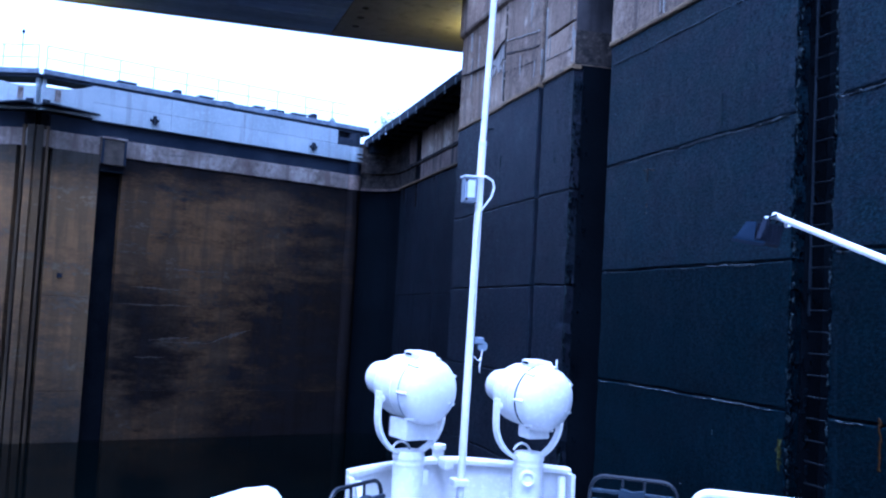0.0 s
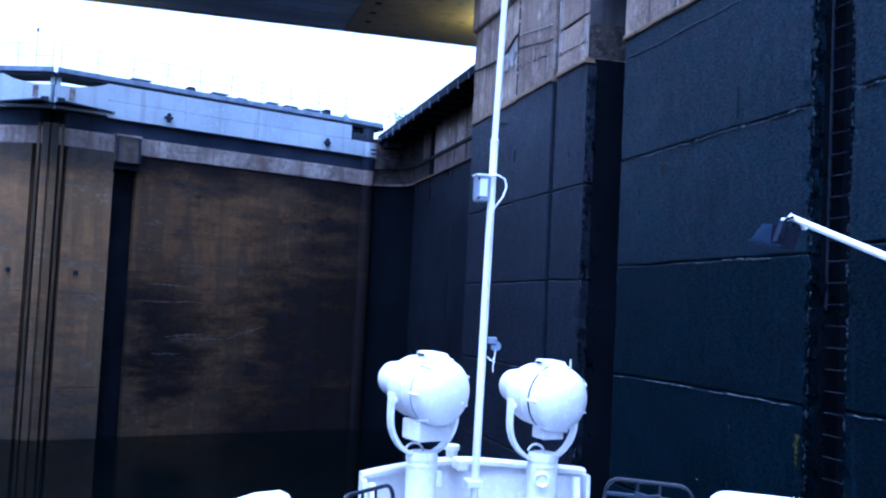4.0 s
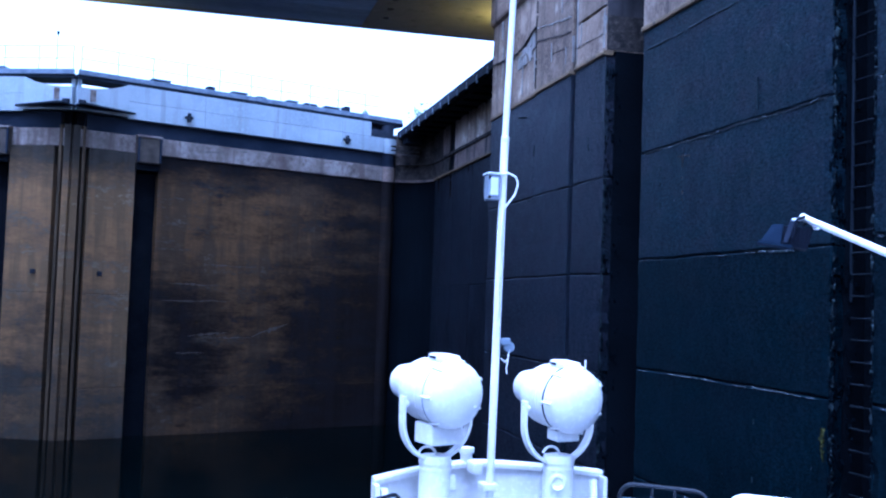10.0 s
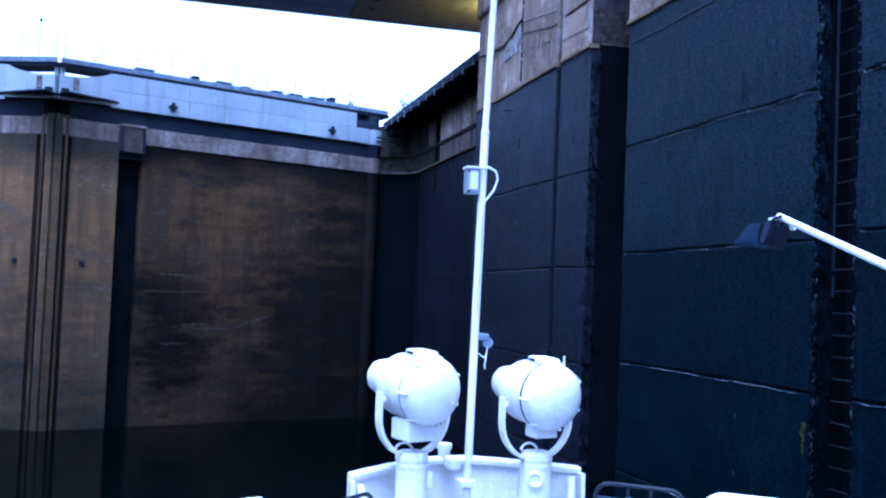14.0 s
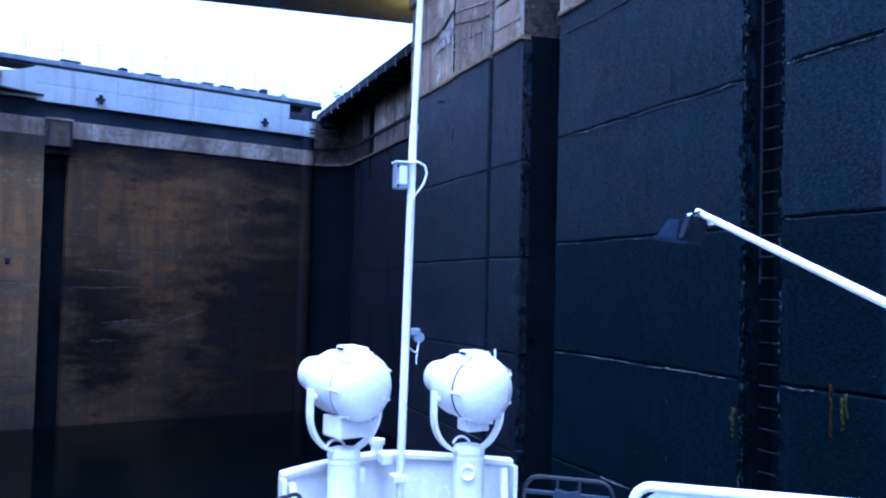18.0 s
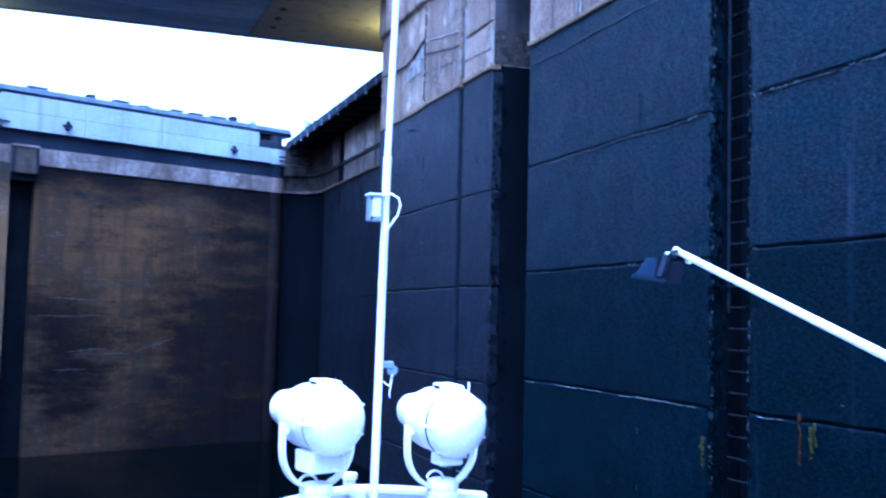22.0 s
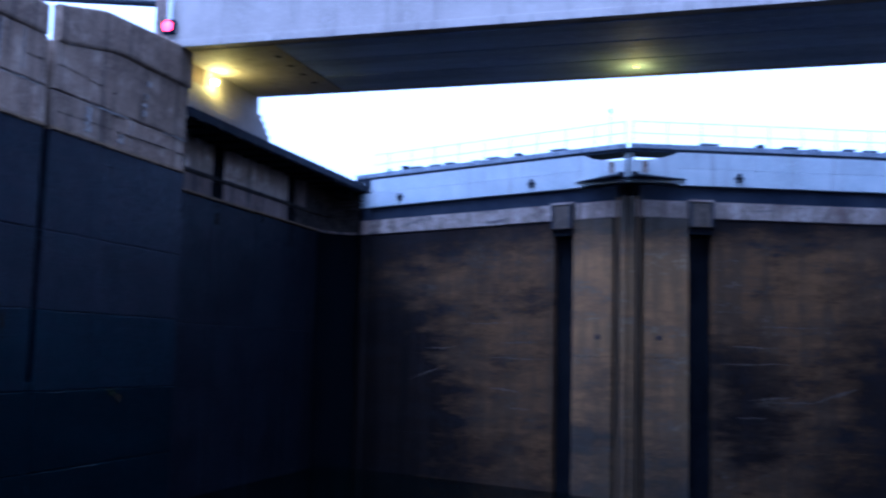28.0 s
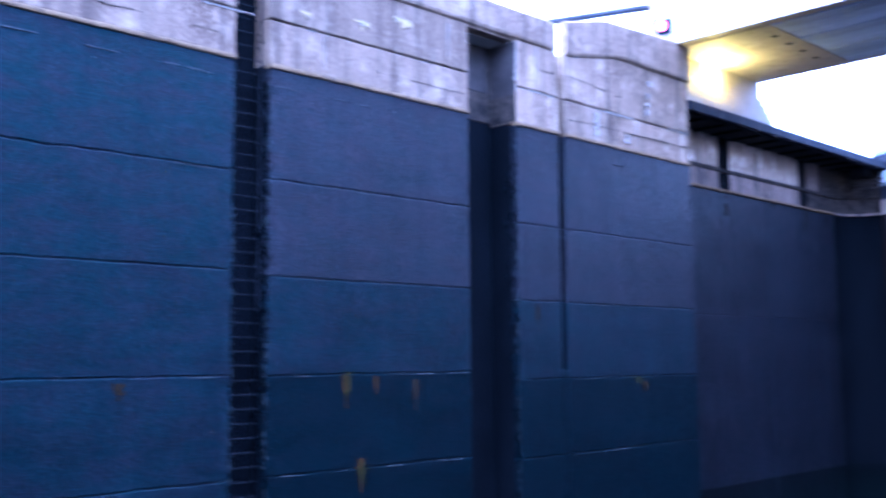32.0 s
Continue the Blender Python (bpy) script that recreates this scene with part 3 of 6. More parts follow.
def lock_wall(s, name):
    side = "right" if s > 0 else "left"
    wall = thing(name, "tall lock chamber wall of dark wet cast concrete", "wall", (s * 16.5, 0, -3), kind="structure")
    # solid mass behind the cast face
    bm = bmesh.new()
    X = lambda a, b: (min(s * a, s * b), max(s * a, s * b))
    for y0, y1, face in ((BACK, LADDER[0], 15.25), (LADDER[1], SLOT[0], 15.25), (SLOT[1], SEAM[0], 15.25), (SEAM[1], NICHE, 15.25)):
        add_box(bm, *X(face, 17.3), y0, y1, -3, 12.5)
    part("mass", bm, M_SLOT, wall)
    bm = bmesh.new()
    for y0, y1, face in ((BACK, LADDER[0], 15.25), (LADDER[1], SLOT[0], 15.25), (SLOT[1], SEAM[0], 15.25), (SEAM[1], NICHE, 15.25)):
        add_box(bm, *X(face, 17.3), y0, y1, 12.502, 15.12)
    part("upper_mass", bm, M_CONC, wall, "pale concrete behind the upper facing")
    # recess backs coloured near black in place of their shade
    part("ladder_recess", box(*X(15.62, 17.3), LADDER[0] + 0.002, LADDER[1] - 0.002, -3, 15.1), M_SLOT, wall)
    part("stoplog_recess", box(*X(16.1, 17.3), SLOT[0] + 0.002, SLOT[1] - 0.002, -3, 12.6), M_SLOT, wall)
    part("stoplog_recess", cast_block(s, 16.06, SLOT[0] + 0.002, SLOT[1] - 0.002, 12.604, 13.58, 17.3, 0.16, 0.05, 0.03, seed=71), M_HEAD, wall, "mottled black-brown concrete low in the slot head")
    part("stoplog_recess", cast_block(s, 16.1, SLOT[0] + 0.002, SLOT[1] - 0.002, 13.584, 15.12, 17.3, 0.3, seed=72), M_SLOTUP, wall, "darker concrete in the slot head")
    part("stoplog_lid", box(*X(15.05, 17.3), SLOT[0] + 0.002, SLOT[1] - 0.002, 15.122, 15.34), M_CONC, wall)
    # thin dark sheets added over the slot's far side to darken it
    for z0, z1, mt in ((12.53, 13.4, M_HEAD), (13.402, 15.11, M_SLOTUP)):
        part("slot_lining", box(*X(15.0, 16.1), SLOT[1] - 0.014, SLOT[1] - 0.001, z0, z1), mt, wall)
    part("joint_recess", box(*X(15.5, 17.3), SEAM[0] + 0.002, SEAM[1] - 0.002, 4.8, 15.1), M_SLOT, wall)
    part("joint_fill", cast_block(s, 15.01, SEAM[0] + 0.002, SEAM[1] - 0.002, -3, 4.78, 17.3, 0.15, seed=3), M_LOWSHADE, wall)
    seed = 10 if s > 0 else 500
    joint = 0.011 if s > 0 else 0.004
    cols = [(BACK, -16.0), (-16.0, 0.0), (0.0, LADDER[0]), (LADDER[1], SLOT[0]), (SLOT[1], SEAM[0]), (SEAM[1], 29.75), (29.752, NICHE)]
    for ci, (y0, y1) in enumerate(cols):
        far = y0 > SLOT[0]
        low = (7.5 if ci < 4 else 0.0) if s > 0 else 5.0 if ci > 2 else 0.0      # lifts below this take the darker copy, depth shade in its colour
        zs = LIFTS_FAR if far else LIFTS_NEAR if ci < 3 else LIFTS
        y0 = y0 + (0.01 if ci in (1, 2) else 0)
        for z0, z1 in zip(zs, zs[1:]):
            seed += 1
            st = 0.22 if y0 > -1 else 1.0
            sp = (0.05 if ci in (3, 4) else 0.0, 0.05 if ci == 2 else 0.0)
            deep_shaded = z1 < low
            # paler copy above, darker copies below: falling light put into the colour
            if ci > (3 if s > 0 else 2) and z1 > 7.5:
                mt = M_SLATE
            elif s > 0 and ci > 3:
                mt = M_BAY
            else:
                mt = M_LOWSHADE if deep_shaded else M_WET
            part("cast_block", cast_block(s, 15.05 if ci == 6 else 15.0, y0, y1, z0 + joint, z1 - joint, 15.26, st, 0.014, 0.016, seed=seed, spall=sp, wander=0.03), mt, wall, "dark low lift, depth shade put into its colour" if deep_shaded else "")
        for z0, z1 in ((12.5, 15.18),) if ci in (5, 6) and s > 0 else ((12.5, 13.64), (13.68, 15.18)):
            seed += 1
            zt = None
            if far and z1 > 15 and y0 > SEAM[0]:
                zt = parapet_foot
            part("upper_block", cast_block(s, 15.05 if ci == 6 else 14.99, y0, y1, z0, z1, 15.26, 0.3 if y0 > -1 else 1.0, 0.02, 0.025, ztop=zt, seed=seed), M_CONC, wall,
                 "pale weathered concrete above the high water mark")
        part("water_ledge", cast_block(s, 15.0 if ci == 6 else 14.94, y0, y1, 12.40, 12.52, 15.2, 0.25 if y0 > -1 else 1.0, 0.02, 0.02, seed=seed + 77), M_RIDGE, wall,
             "tan stained ledge along the high water mark")
    # parapet, gapped at the joint
    for y0, y1 in ((BACK, 0.0), (0.01, 13.2), (13.21, SEAM[0] - 0.12), (SEAM[1] + 0.12, NICHE)):
        seed += 1
        n = max(2, int((y1 - y0) / 0.4))
        bm = bmesh.new()
        secs = []
        rnd = random.Random(seed)
        for i in range(n + 1):
            y = y0 + (y1 - y0) * i / n
            f, t = parapet_foot(y), parapet_top(y)
            e = lambda a: a * (0.5 + rnd.random())
            prof = [(14.93 + e(0.012), f + 0.02), (14.9 + e(0.015), f + 0.1), (14.92 + e(0.01), t - 0.06), (14.98 + e(0.01), t), (15.2, t), (15.24, t - 0.05), (15.24, f - 0.06), (15.1, f - 0.08)]
            secs.append([bm.verts.new((s * x, y, z)) for x, z in prof])
        for A, B in zip(secs, secs[1:]):
            for k in range(8):
                j = (k + 1) % 8
                bm.faces.new((A[k], A[j], B[j], B[k]))
        bm.faces.new(secs[0])
        bm.faces.new(secs[-1])
        part("parapet", bm, M_CONC, wall, "pale worn concrete parapet with rounded lip")
    # pale chipped lips along the cast joints
    for (y0, y1), zs in (((LADDER[1], SLOT[0]), LIFTS), ((SLOT[1], SEAM[0]), LIFTS_FAR), ((SEAM[1], NICHE - 4), LIFTS_FAR), ((3.0, LADDER[0]), LIFTS_NEAR)):
        for z in zs[2:-1] + [11.98 if y0 < 20 else 11.86]:
            k = int(z * 100) + int(y0 * 10) + (7 if s > 0 else 0)
            bend = lambda y: 0.03 * noise.noise((y * 0.7, z // 1, s * 5.0)) + 0.012 * noise.noise((y * 3.0, z // 1, s * 9.0))
            full = 0.4 if s > 0 and y0 < 20 and z > 9 else -0.12 if s > 0 and y0 < 20 and z > 6 else 0.0 if s > 0 and y0 < 20 else -0.22
            bm = ragged_strip(s, [(y0 + 0.15, z - 0.03), (y1 - 0.15, z - 0.03)], 0.004 if z < 11 else 0.012, 0.034 if z < 6 else 0.046 if z < 11 else 0.032, 14.984, k, full, bend)
            if bm.verts:
                part("chipped_lip", bm, M_LIP if z > 6 or y0 > 20 else M_CRACK, wall, "dull chipped lip of a casting joint")
            else:
                bm.free()
    # flakes and pits that show the pale core of the concrete
    rnd = random.Random(77 + s)
    bm = bmesh.new()
    for k in range(420):
        y, z = 4 + 24 * rnd.random(), 0.4 + 11.4 * rnd.random() ** 1.2
        if LADDER[0] - 0.1 < y < LADDER[1] + 0.1 or SLOT[0] - 0.1 < y < SLOT[1] + 0.1:
            continue
        if noise.noise((y * 0.35, z * 0.5, s * 4.0)) + 0.25 < rnd.random() * 0.7:
            continue
        r = 0.004 + 0.015 * rnd.random() ** 3
        flat = 1 + 2.5 * rnd.random()
        ring = [(math.cos(a), math.sin(a)) for a in [math.tau * q / 5 for q in range(5)]]
        rim = [bm.verts.new((s * 15.02, y + c * r * flat * (0.6 + rnd.random()), z + d * r * (0.6 + rnd.random()))) for c, d in ring]
        top = bm.verts.new((s * (14.975 - 0.01 * rnd.random()), y, z))
        for q in range(5):
            bm.faces.new((rim[q], rim[(q + 1) % 5], top))
    tagged(part("flakes", bm, M_CRACK, wall), "small pale flakes of broken concrete", kind="stuff")
    # broken concrete along the arrises of the ladder recess and the stoplog slot
    rnd = random.Random(21 + s)
    for ye, w in ((LADDER[1], 0.22), (SLOT[1], 0.15), (LADDER[0], 0.08)):
        for z0 in (-0.3, 2.3, 4.7, 7.1, 9.6):
            for count, mat, label in ((170 if ye < 20 else 90, M_SPALL, "spalled concrete rubble along the recess edge"), (54, M_CHIP, "grey broken lumps along the recess edge")):
                bm = bmesh.new()
                for k in range(count):
                    z = z0 + rnd.random() * 2.4
                    keep = 0.3 + 0.7 * max(0, noise.noise((ye, z * 0.8, s * 3.0)) + 0.3)
                    x = 14.99 + (rnd.random() ** 2 * 0.45 if mat is M_SPALL else 0.03 * rnd.random())
                    y = ye + (rnd.random() - 0.35) * w * keep * (1 if mat is M_SPALL else 1.2)
                    r = 0.012 + (0.03 if mat is M_SPALL else 0.02) * rnd.random() ** 2
                    cub = bmesh.ops.create_cube(bm, size=r * 1.7)
                    tw = Euler((rnd.random() * 3, rnd.random() * 3, rnd.random() * 3)).to_matrix()
                    fy, fz = 0.6 + rnd.random() * 0.8, 0.8 + rnd.random() * 1.6
                    for v in cub["verts"]:
                        q = tw @ (v.co + Vector((rnd.random() - 0.5, rnd.random() - 0.5, rnd.random() - 0.5)) * r)
                        v.co = Vector((s * (x + 0.035 + q.x * 0.6), y + q.y * fy, z + q.z * fz))
                part("spalled_edge", bm, mat, wall, label)
    return wall


wall_right = lock_wall(1, "wall_right")
wall_left = lock_wall(-1, "wall_left")

# cracks, spalls and trickles of the right wall's upper concrete
for i, (line, w0, w1, full) in enumerate((([(26.85, 13.6), (27.6, 13.68), (28.6, 13.84), (29.75, 14.02)], 0.02, 0.07, 1), ([(29.76, 14.52), (30.2, 14.44), (30.9, 14.2), (31.7, 14.1), (34.4, 14.3)], 0.02, 0.06, 1),
                                         ([(24.5, 12.95), (26.4, 13.03)], 0.01, 0.03, 0.3), ([(26.9, 13.2), (29.7, 13.45)], 0.01, 0.035, 0.1), ([(24.5, 14.45), (25.6, 14.6)], 0.01, 0.04, 0.2),
                                         ([(29.77, 12.6), (29.77, 15.5)], 0.02, 0.04, 1), ([(26.45, 12.6), (26.45, 15.1)], 0.02, 0.05, 0.6))):
    part("crack", ragged_strip(1, line, w0, w1, 14.975, 300 + i, full), M_HEAD, wall_right, "dark ragged crack in the concrete")
for i, (line, w0, w1, full) in enumerate((([(26.9, 14.02), (27.3, 14.06), (28.6, 14.25), (29.7, 14.44)], 0.01, 0.07, 0.15), ([(24.5, 12.99), (26.3, 13.07)], 0.005, 0.035, 0.2), ([(29.85, 12.7), (29.9, 14.5)], 0.02, 0.12, 0.35),
                                         ([(25.3, 14.7), (29.3, 15.62)], 0.01, 0.06, -0.1), ([(24.5, 12.6), (24.5, 15.0)], 0.01, 0.09, 0.0))):
    part("worn_edge", ragged_strip(1, line, w0, w1, 14.972, 340 + i, full), M_LIME, wall_right, "pale worn edge of the concrete")
rnd = random.Random(31)
bm = bmesh.new()
for k in range(26):
    y, z = 30.0 + 1.6 * rnd.random(), 13.65
    z += rnd.random() * (0.75 - 0.3 * (y - 30.0))
    ring = [(math.cos(a) * (0.1 + 0.12 * rnd.random()), math.sin(a) * (0.07 + 0.1 * rnd.random())) for a in [math.tau * q / 7 for q in range(7)]]
    A = [bm.verts.new((15.03 - 0.012 * rnd.random(), y + c, z + d)) for c, d in ring]
    B = [bm.verts.new((15.2, v.co.y, v.co.z)) for v in A]
    bm.faces.new(A)
    for q in range(7):
        bm.faces.new((A[q], A[(q + 1) % 7], B[(q + 1) % 7], B[q]))
part("spalled_patch", bm, M_LIME, wall_right, "pale spalled patch under a crack")
# worn ledges and spalls of the left wall's upper concrete
for i, (line, w0, w1, full) in enumerate((([(26.95, 13.62), (34.4, 13.62)], 0.02, 0.1, 0.0), ([(8.0, 13.62), (22.0, 13.62)], 0.01, 0.06, -0.1), ([(24.5, 13.62), (26.4, 13.62)], 0.02, 0.08, 0.2), ([(27.3, 15.22), (30.0, 15.74), (34.0, 15.76)], 0.02, 0.1, 0.1),
                                         ([(28.6, 12.7), (28.6, 13.5)], 0.15, 0.45, 0.5), ([(30.4, 12.7), (30.4, 13.3)], 0.1, 0.35, 0.3), ([(31.6, 13.9), (31.9, 15.2)], 0.05, 0.3, -0.1), ([(24.42, 12.6), (24.42, 15.1)], 0.02, 0.09, 0.1))):
    bm = ragged_strip(-1, line, w0, w1, 14.972 if line[0][0] < 29.7 else 14.98, 440 + i, full, step=0.06)
    if bm.verts:
        part("worn_edge", bm, M_LIME, wall_left, "pale worn edge of the concrete")
    else:
        bm.free()
for i, (line, w1) in enumerate((([(26.95, 13.02), (34.4, 13.1)], 0.03), ([(8.0, 12.98), (22.1, 12.98)], 0.025), ([(24.5, 14.4), (26.4, 14.42)], 0.03), ([(27.0, 14.5), (30.0, 14.3)], 0.025))):
    part("crack", ragged_strip(-1, line, 0.008, w1, 14.976, 460 + i, 0.0), M_HEAD, wall_left, "dark ragged crack in the concrete")
# a formwork line, scuffs and trickles on the dark lifts
for i, (line, w1, full) in enumerate((([(17.35, 9.75), (17.35, 11.9)], 0.022, 0.0), ([(17.34, 6.5), (17.35, 7.1)], 0.018, -0.1), ([(17.3, 3.0), (17.3, 4.2)], 0.02, -0.05),
                                     ([(16.45, 10.75), (16.25, 10.5)], 0.05, 0.3), ([(16.45, 10.02), (16.2, 10.12)], 0.06, 0.3), ([(21.2, 8.3), (21.2, 9.5)], 0.02, -0.1), ([(25.4, 9.6), (25.4, 11.7)], 0.02, -0.1),
                                     ([(29.7, 8.2), (29.75, 11.9)], 0.04, -0.05), ([(30.6, 11.9), (31.4, 11.97)], 0.03, 0.3))):
    bm = ragged_strip(1, line, 0.003, w1, 14.982, 380 + i, full, breaks=0.2)
    if bm.verts:
        part("pale_trickle", bm, M_CHIP, wall_right, "thin pale trickle down the wall")
    else:
        bm.free()


for i, line in enumerate(([(20.2, 9.5), (20.19, 8.35)], [(20.45, 9.5), (20.4, 9.3), (19.9, 9.25)])):
    part("brown_trickle", ragged_strip(1, line, 0.012, 0.06, 14.982, 396 + i, 0.35, breaks=0.1), M_TRICKLE, wall_right, "brown trickle below a casting joint")


def lock_niche(s):
    """The recess in which the open gate leaf would lie, with its overhanging walkway."""
    X = lambda a, b: (min(s * a, s * b), max(s * a, s * b))
    top, edge = (15.03, 15.52) if s > 0 else (15.0, 14.95)
    head = top - 0.2
    side = thing("wall_gate_recess", "recessed gate bay wall of stained concrete under a walkway", "wall", (s * 17.6, 44, -3), kind="structure")
    part("mass", box(*X(17.5, 32), BACK, 80, -3, 14.75), M_SLOT, side)
    part("end_mass", box(*X(15.0, 17.5), 53.3, 80, -3, 12.4), M_SLOT, side)
    part("end_top", box(*X(15.0, 17.5), 53.3, 80, 12.404, 14.1), M_HEAD, side)
    k = 900 if s > 0 else 950
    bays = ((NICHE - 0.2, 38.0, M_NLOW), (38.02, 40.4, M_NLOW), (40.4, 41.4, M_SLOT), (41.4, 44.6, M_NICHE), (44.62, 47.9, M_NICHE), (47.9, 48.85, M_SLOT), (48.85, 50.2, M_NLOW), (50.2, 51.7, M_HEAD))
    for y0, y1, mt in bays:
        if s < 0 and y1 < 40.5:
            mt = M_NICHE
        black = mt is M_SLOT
        # lower blocks darker, upper ones paler: light falloff is in the colours
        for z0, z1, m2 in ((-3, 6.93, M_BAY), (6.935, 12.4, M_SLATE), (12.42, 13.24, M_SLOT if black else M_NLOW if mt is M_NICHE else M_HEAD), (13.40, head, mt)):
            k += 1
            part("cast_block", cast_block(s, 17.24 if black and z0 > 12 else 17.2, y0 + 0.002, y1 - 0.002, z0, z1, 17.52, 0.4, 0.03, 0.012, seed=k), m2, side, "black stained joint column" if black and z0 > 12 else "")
    part("ledge", cast_block(s, 17.08, NICHE - 0.2, 51.7, 12.34, 12.47, 17.4, 0.3, 0.03, 0.03, seed=k + 5), M_RIDGE, side, "tan stained ledge along the high water mark")
    part("ledge", cast_block(s, 17.12, NICHE - 0.2, 51.7, 13.22, 13.41, 17.4, 0.3, 0.03, 0.03, seed=k + 6), M_HEAD, side, "dark upper ledge")
    # added black block that closes the bright gap beside the gate heel
    part("sill_pier", box(*X(14.0, 15.3), 54.3, 56, -3, 14.1), M_SLOT, side)
    for q, (y, z0, w) in enumerate(((40.9, 11.3, 0.25), (45.2, 12.0, 0.12), (48.4, 11.2, 0.2), (50.8, 11.7, 0.14))):
        part("stain_run", ragged_strip(s, [(y, z0), (y + 0.05, 12.36)], 0.02, w, 17.16, k + 30 + q, 0.4), M_RUST, side, "brown stain run below the ledge")
    # curved hollow in which the heel post turns
    arc = [(15.6 + 1.6 * math.cos(a), 51.7 + 1.6 * math.sin(a)) for a in [math.pi / 2 * q / 10 for q in range(11)]]
    for r, z0, z1, mt in ((0, -3, 12.34, M_SLOT), (0.1, 12.344, 12.46, M_NLOW), (0, 12.464, 13.24, M_HEAD), (0.12, 13.244, 13.4, M_HEAD), (0, 13.404, head, M_HEAD)):
        f = (1.6 - r) / 1.6
        poly = [(s * (15.6 + (x - 15.6) * f), 51.7 + (y - 51.7) * f) for x, y in arc] + [(s * 15.2, 53.4), (s * 17.5, 53.4), (s * 17.5, 51.7)]
        part("hollow_quoin", prism(poly, "z", z0, z1), mt, side, "curved concrete hollow quoin")
    for q, z in enumerate((13.62, 13.86, 14.08)):
        part("anchor_bar", box(*X(15.0, 16.5), 52.35 + 0.08 * q, 52.5 + 0.08 * q, z, z + 0.07, bevel=0.01), M_HEAD, side, "dull gate anchor bar")
    part("anchor_block", cast_block(s, 15.75, 52.4, 53.6, 14.3, top - 0.05, 16.6, 0.3, 0.03, 0.05, seed=k + 9), M_DARKST, side, "dark gate anchorage block")
    deck = thing("gate_bay_walkway", "dark overhanging concrete walkway with an edge beam along the gate bay", "walkway", (s * 16.2, 44, top - 0.2))
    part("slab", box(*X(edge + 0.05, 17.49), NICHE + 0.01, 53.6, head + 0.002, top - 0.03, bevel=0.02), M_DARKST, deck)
    # added dark strip that hides the sky behind the walkway
    part("back_upstand", box(*X(17.22, 17.49), (NICHE if s > 0 else BF + 0.4) + 0.02, 53.4, top - 0.028, top + (0.75 if s > 0 else 0.35), bevel=0.02), M_DARKST, deck, "dark backing added behind the walkway to close the view")
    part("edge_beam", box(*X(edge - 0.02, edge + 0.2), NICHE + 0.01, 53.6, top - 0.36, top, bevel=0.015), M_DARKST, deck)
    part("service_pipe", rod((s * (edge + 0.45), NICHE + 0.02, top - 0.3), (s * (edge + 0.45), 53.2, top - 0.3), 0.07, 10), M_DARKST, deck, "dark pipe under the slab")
    rnd = random.Random(61 + s)
    y = NICHE + 0.8
    while y < 53:
        # brackets in recess black: the overhang's shade is put into their colour
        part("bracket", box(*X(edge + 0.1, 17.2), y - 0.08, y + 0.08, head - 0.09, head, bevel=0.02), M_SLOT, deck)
        part("drip_stub", box(*X(edge - 0.035, edge + 0.03), y - 0.05, y + 0.05, top - 0.4 - 0.1 * rnd.random(), top - 0.16, bevel=0.01), M_STEEL if s > 0 else M_SLOTUP, deck, "short pale scupper on the edge")
        y += 1.45 if s > 0 else 1.2 + 0.5 * rnd.random()
    return side


lock_niche(1)
lock_niche(-1)

# floor, water, closing wall, ground
tagged(to_object("water", prism([(-17.4, BACK), (17.4, BACK), (17.4, 80), (-17.4, 80)], "z", -3.0, WATER_Z), M_WATER),
       "still dark water of the lock chamber", "water", kind="structure")
upstream = thing("wall_upstream", "plain concrete wall closing the lock chamber", "wall", (0, BACK - 1, -3), kind="structure")
part("mass", box(-32, 32, BACK - 3, BACK, -3, 15.1), M_CONC, upstream)
tagged(to_object("ground", prism([(-2500, -2500), (2500, -2500), (2500, 2500), (-2500, 2500)], "z", -8, -3.0), M_GROUND),
       "grassy low ground round the lock reaching the horizon", "ground", kind="structure")
for s in (1, -1):
    a, b = sorted((s * 15.45, s * 60))
    tagged(to_object("pavement", box(a, b, BACK - 3, NICHE, 15.1, 15.16), M_QUAY), "pale paved quay on top of the lock wall", "pavement", kind="structure")
    a, b = sorted((s * 32.01, s * 60))
    tagged(to_object("embankment", box(a, b, BACK - 3, 80, -3, 15.09), M_QUAY), "concrete faced embankment behind the lock wall", "embankment", kind="structure")


def lock_ladder(s):
    lad = thing("wall_ladder", "narrow steel rung ladder set into a recess of the lock wall", "ladder", (s * 15.4, 14.75, -1), "ladders in the lock walls")
    part("stringer", box(min(s * 15.33, s * 15.37), max(s * 15.33, s * 15.37), 15.07, 15.1, 6.3, 14.9, bevel=0.006), M_RAIL, lad, "dull blue-grey vertical rail")
    z = -1.2
    while z < 14.8:
        part("rung", rod((s * 15.35, 14.3, z), (s * 15.35, 15.08, z), 0.012, 8), M_RUNG, lad)
        z += 0.345
    return lad


lock_ladder(1)
lock_ladder(-1)

# ---- stains and weed on the walls ----


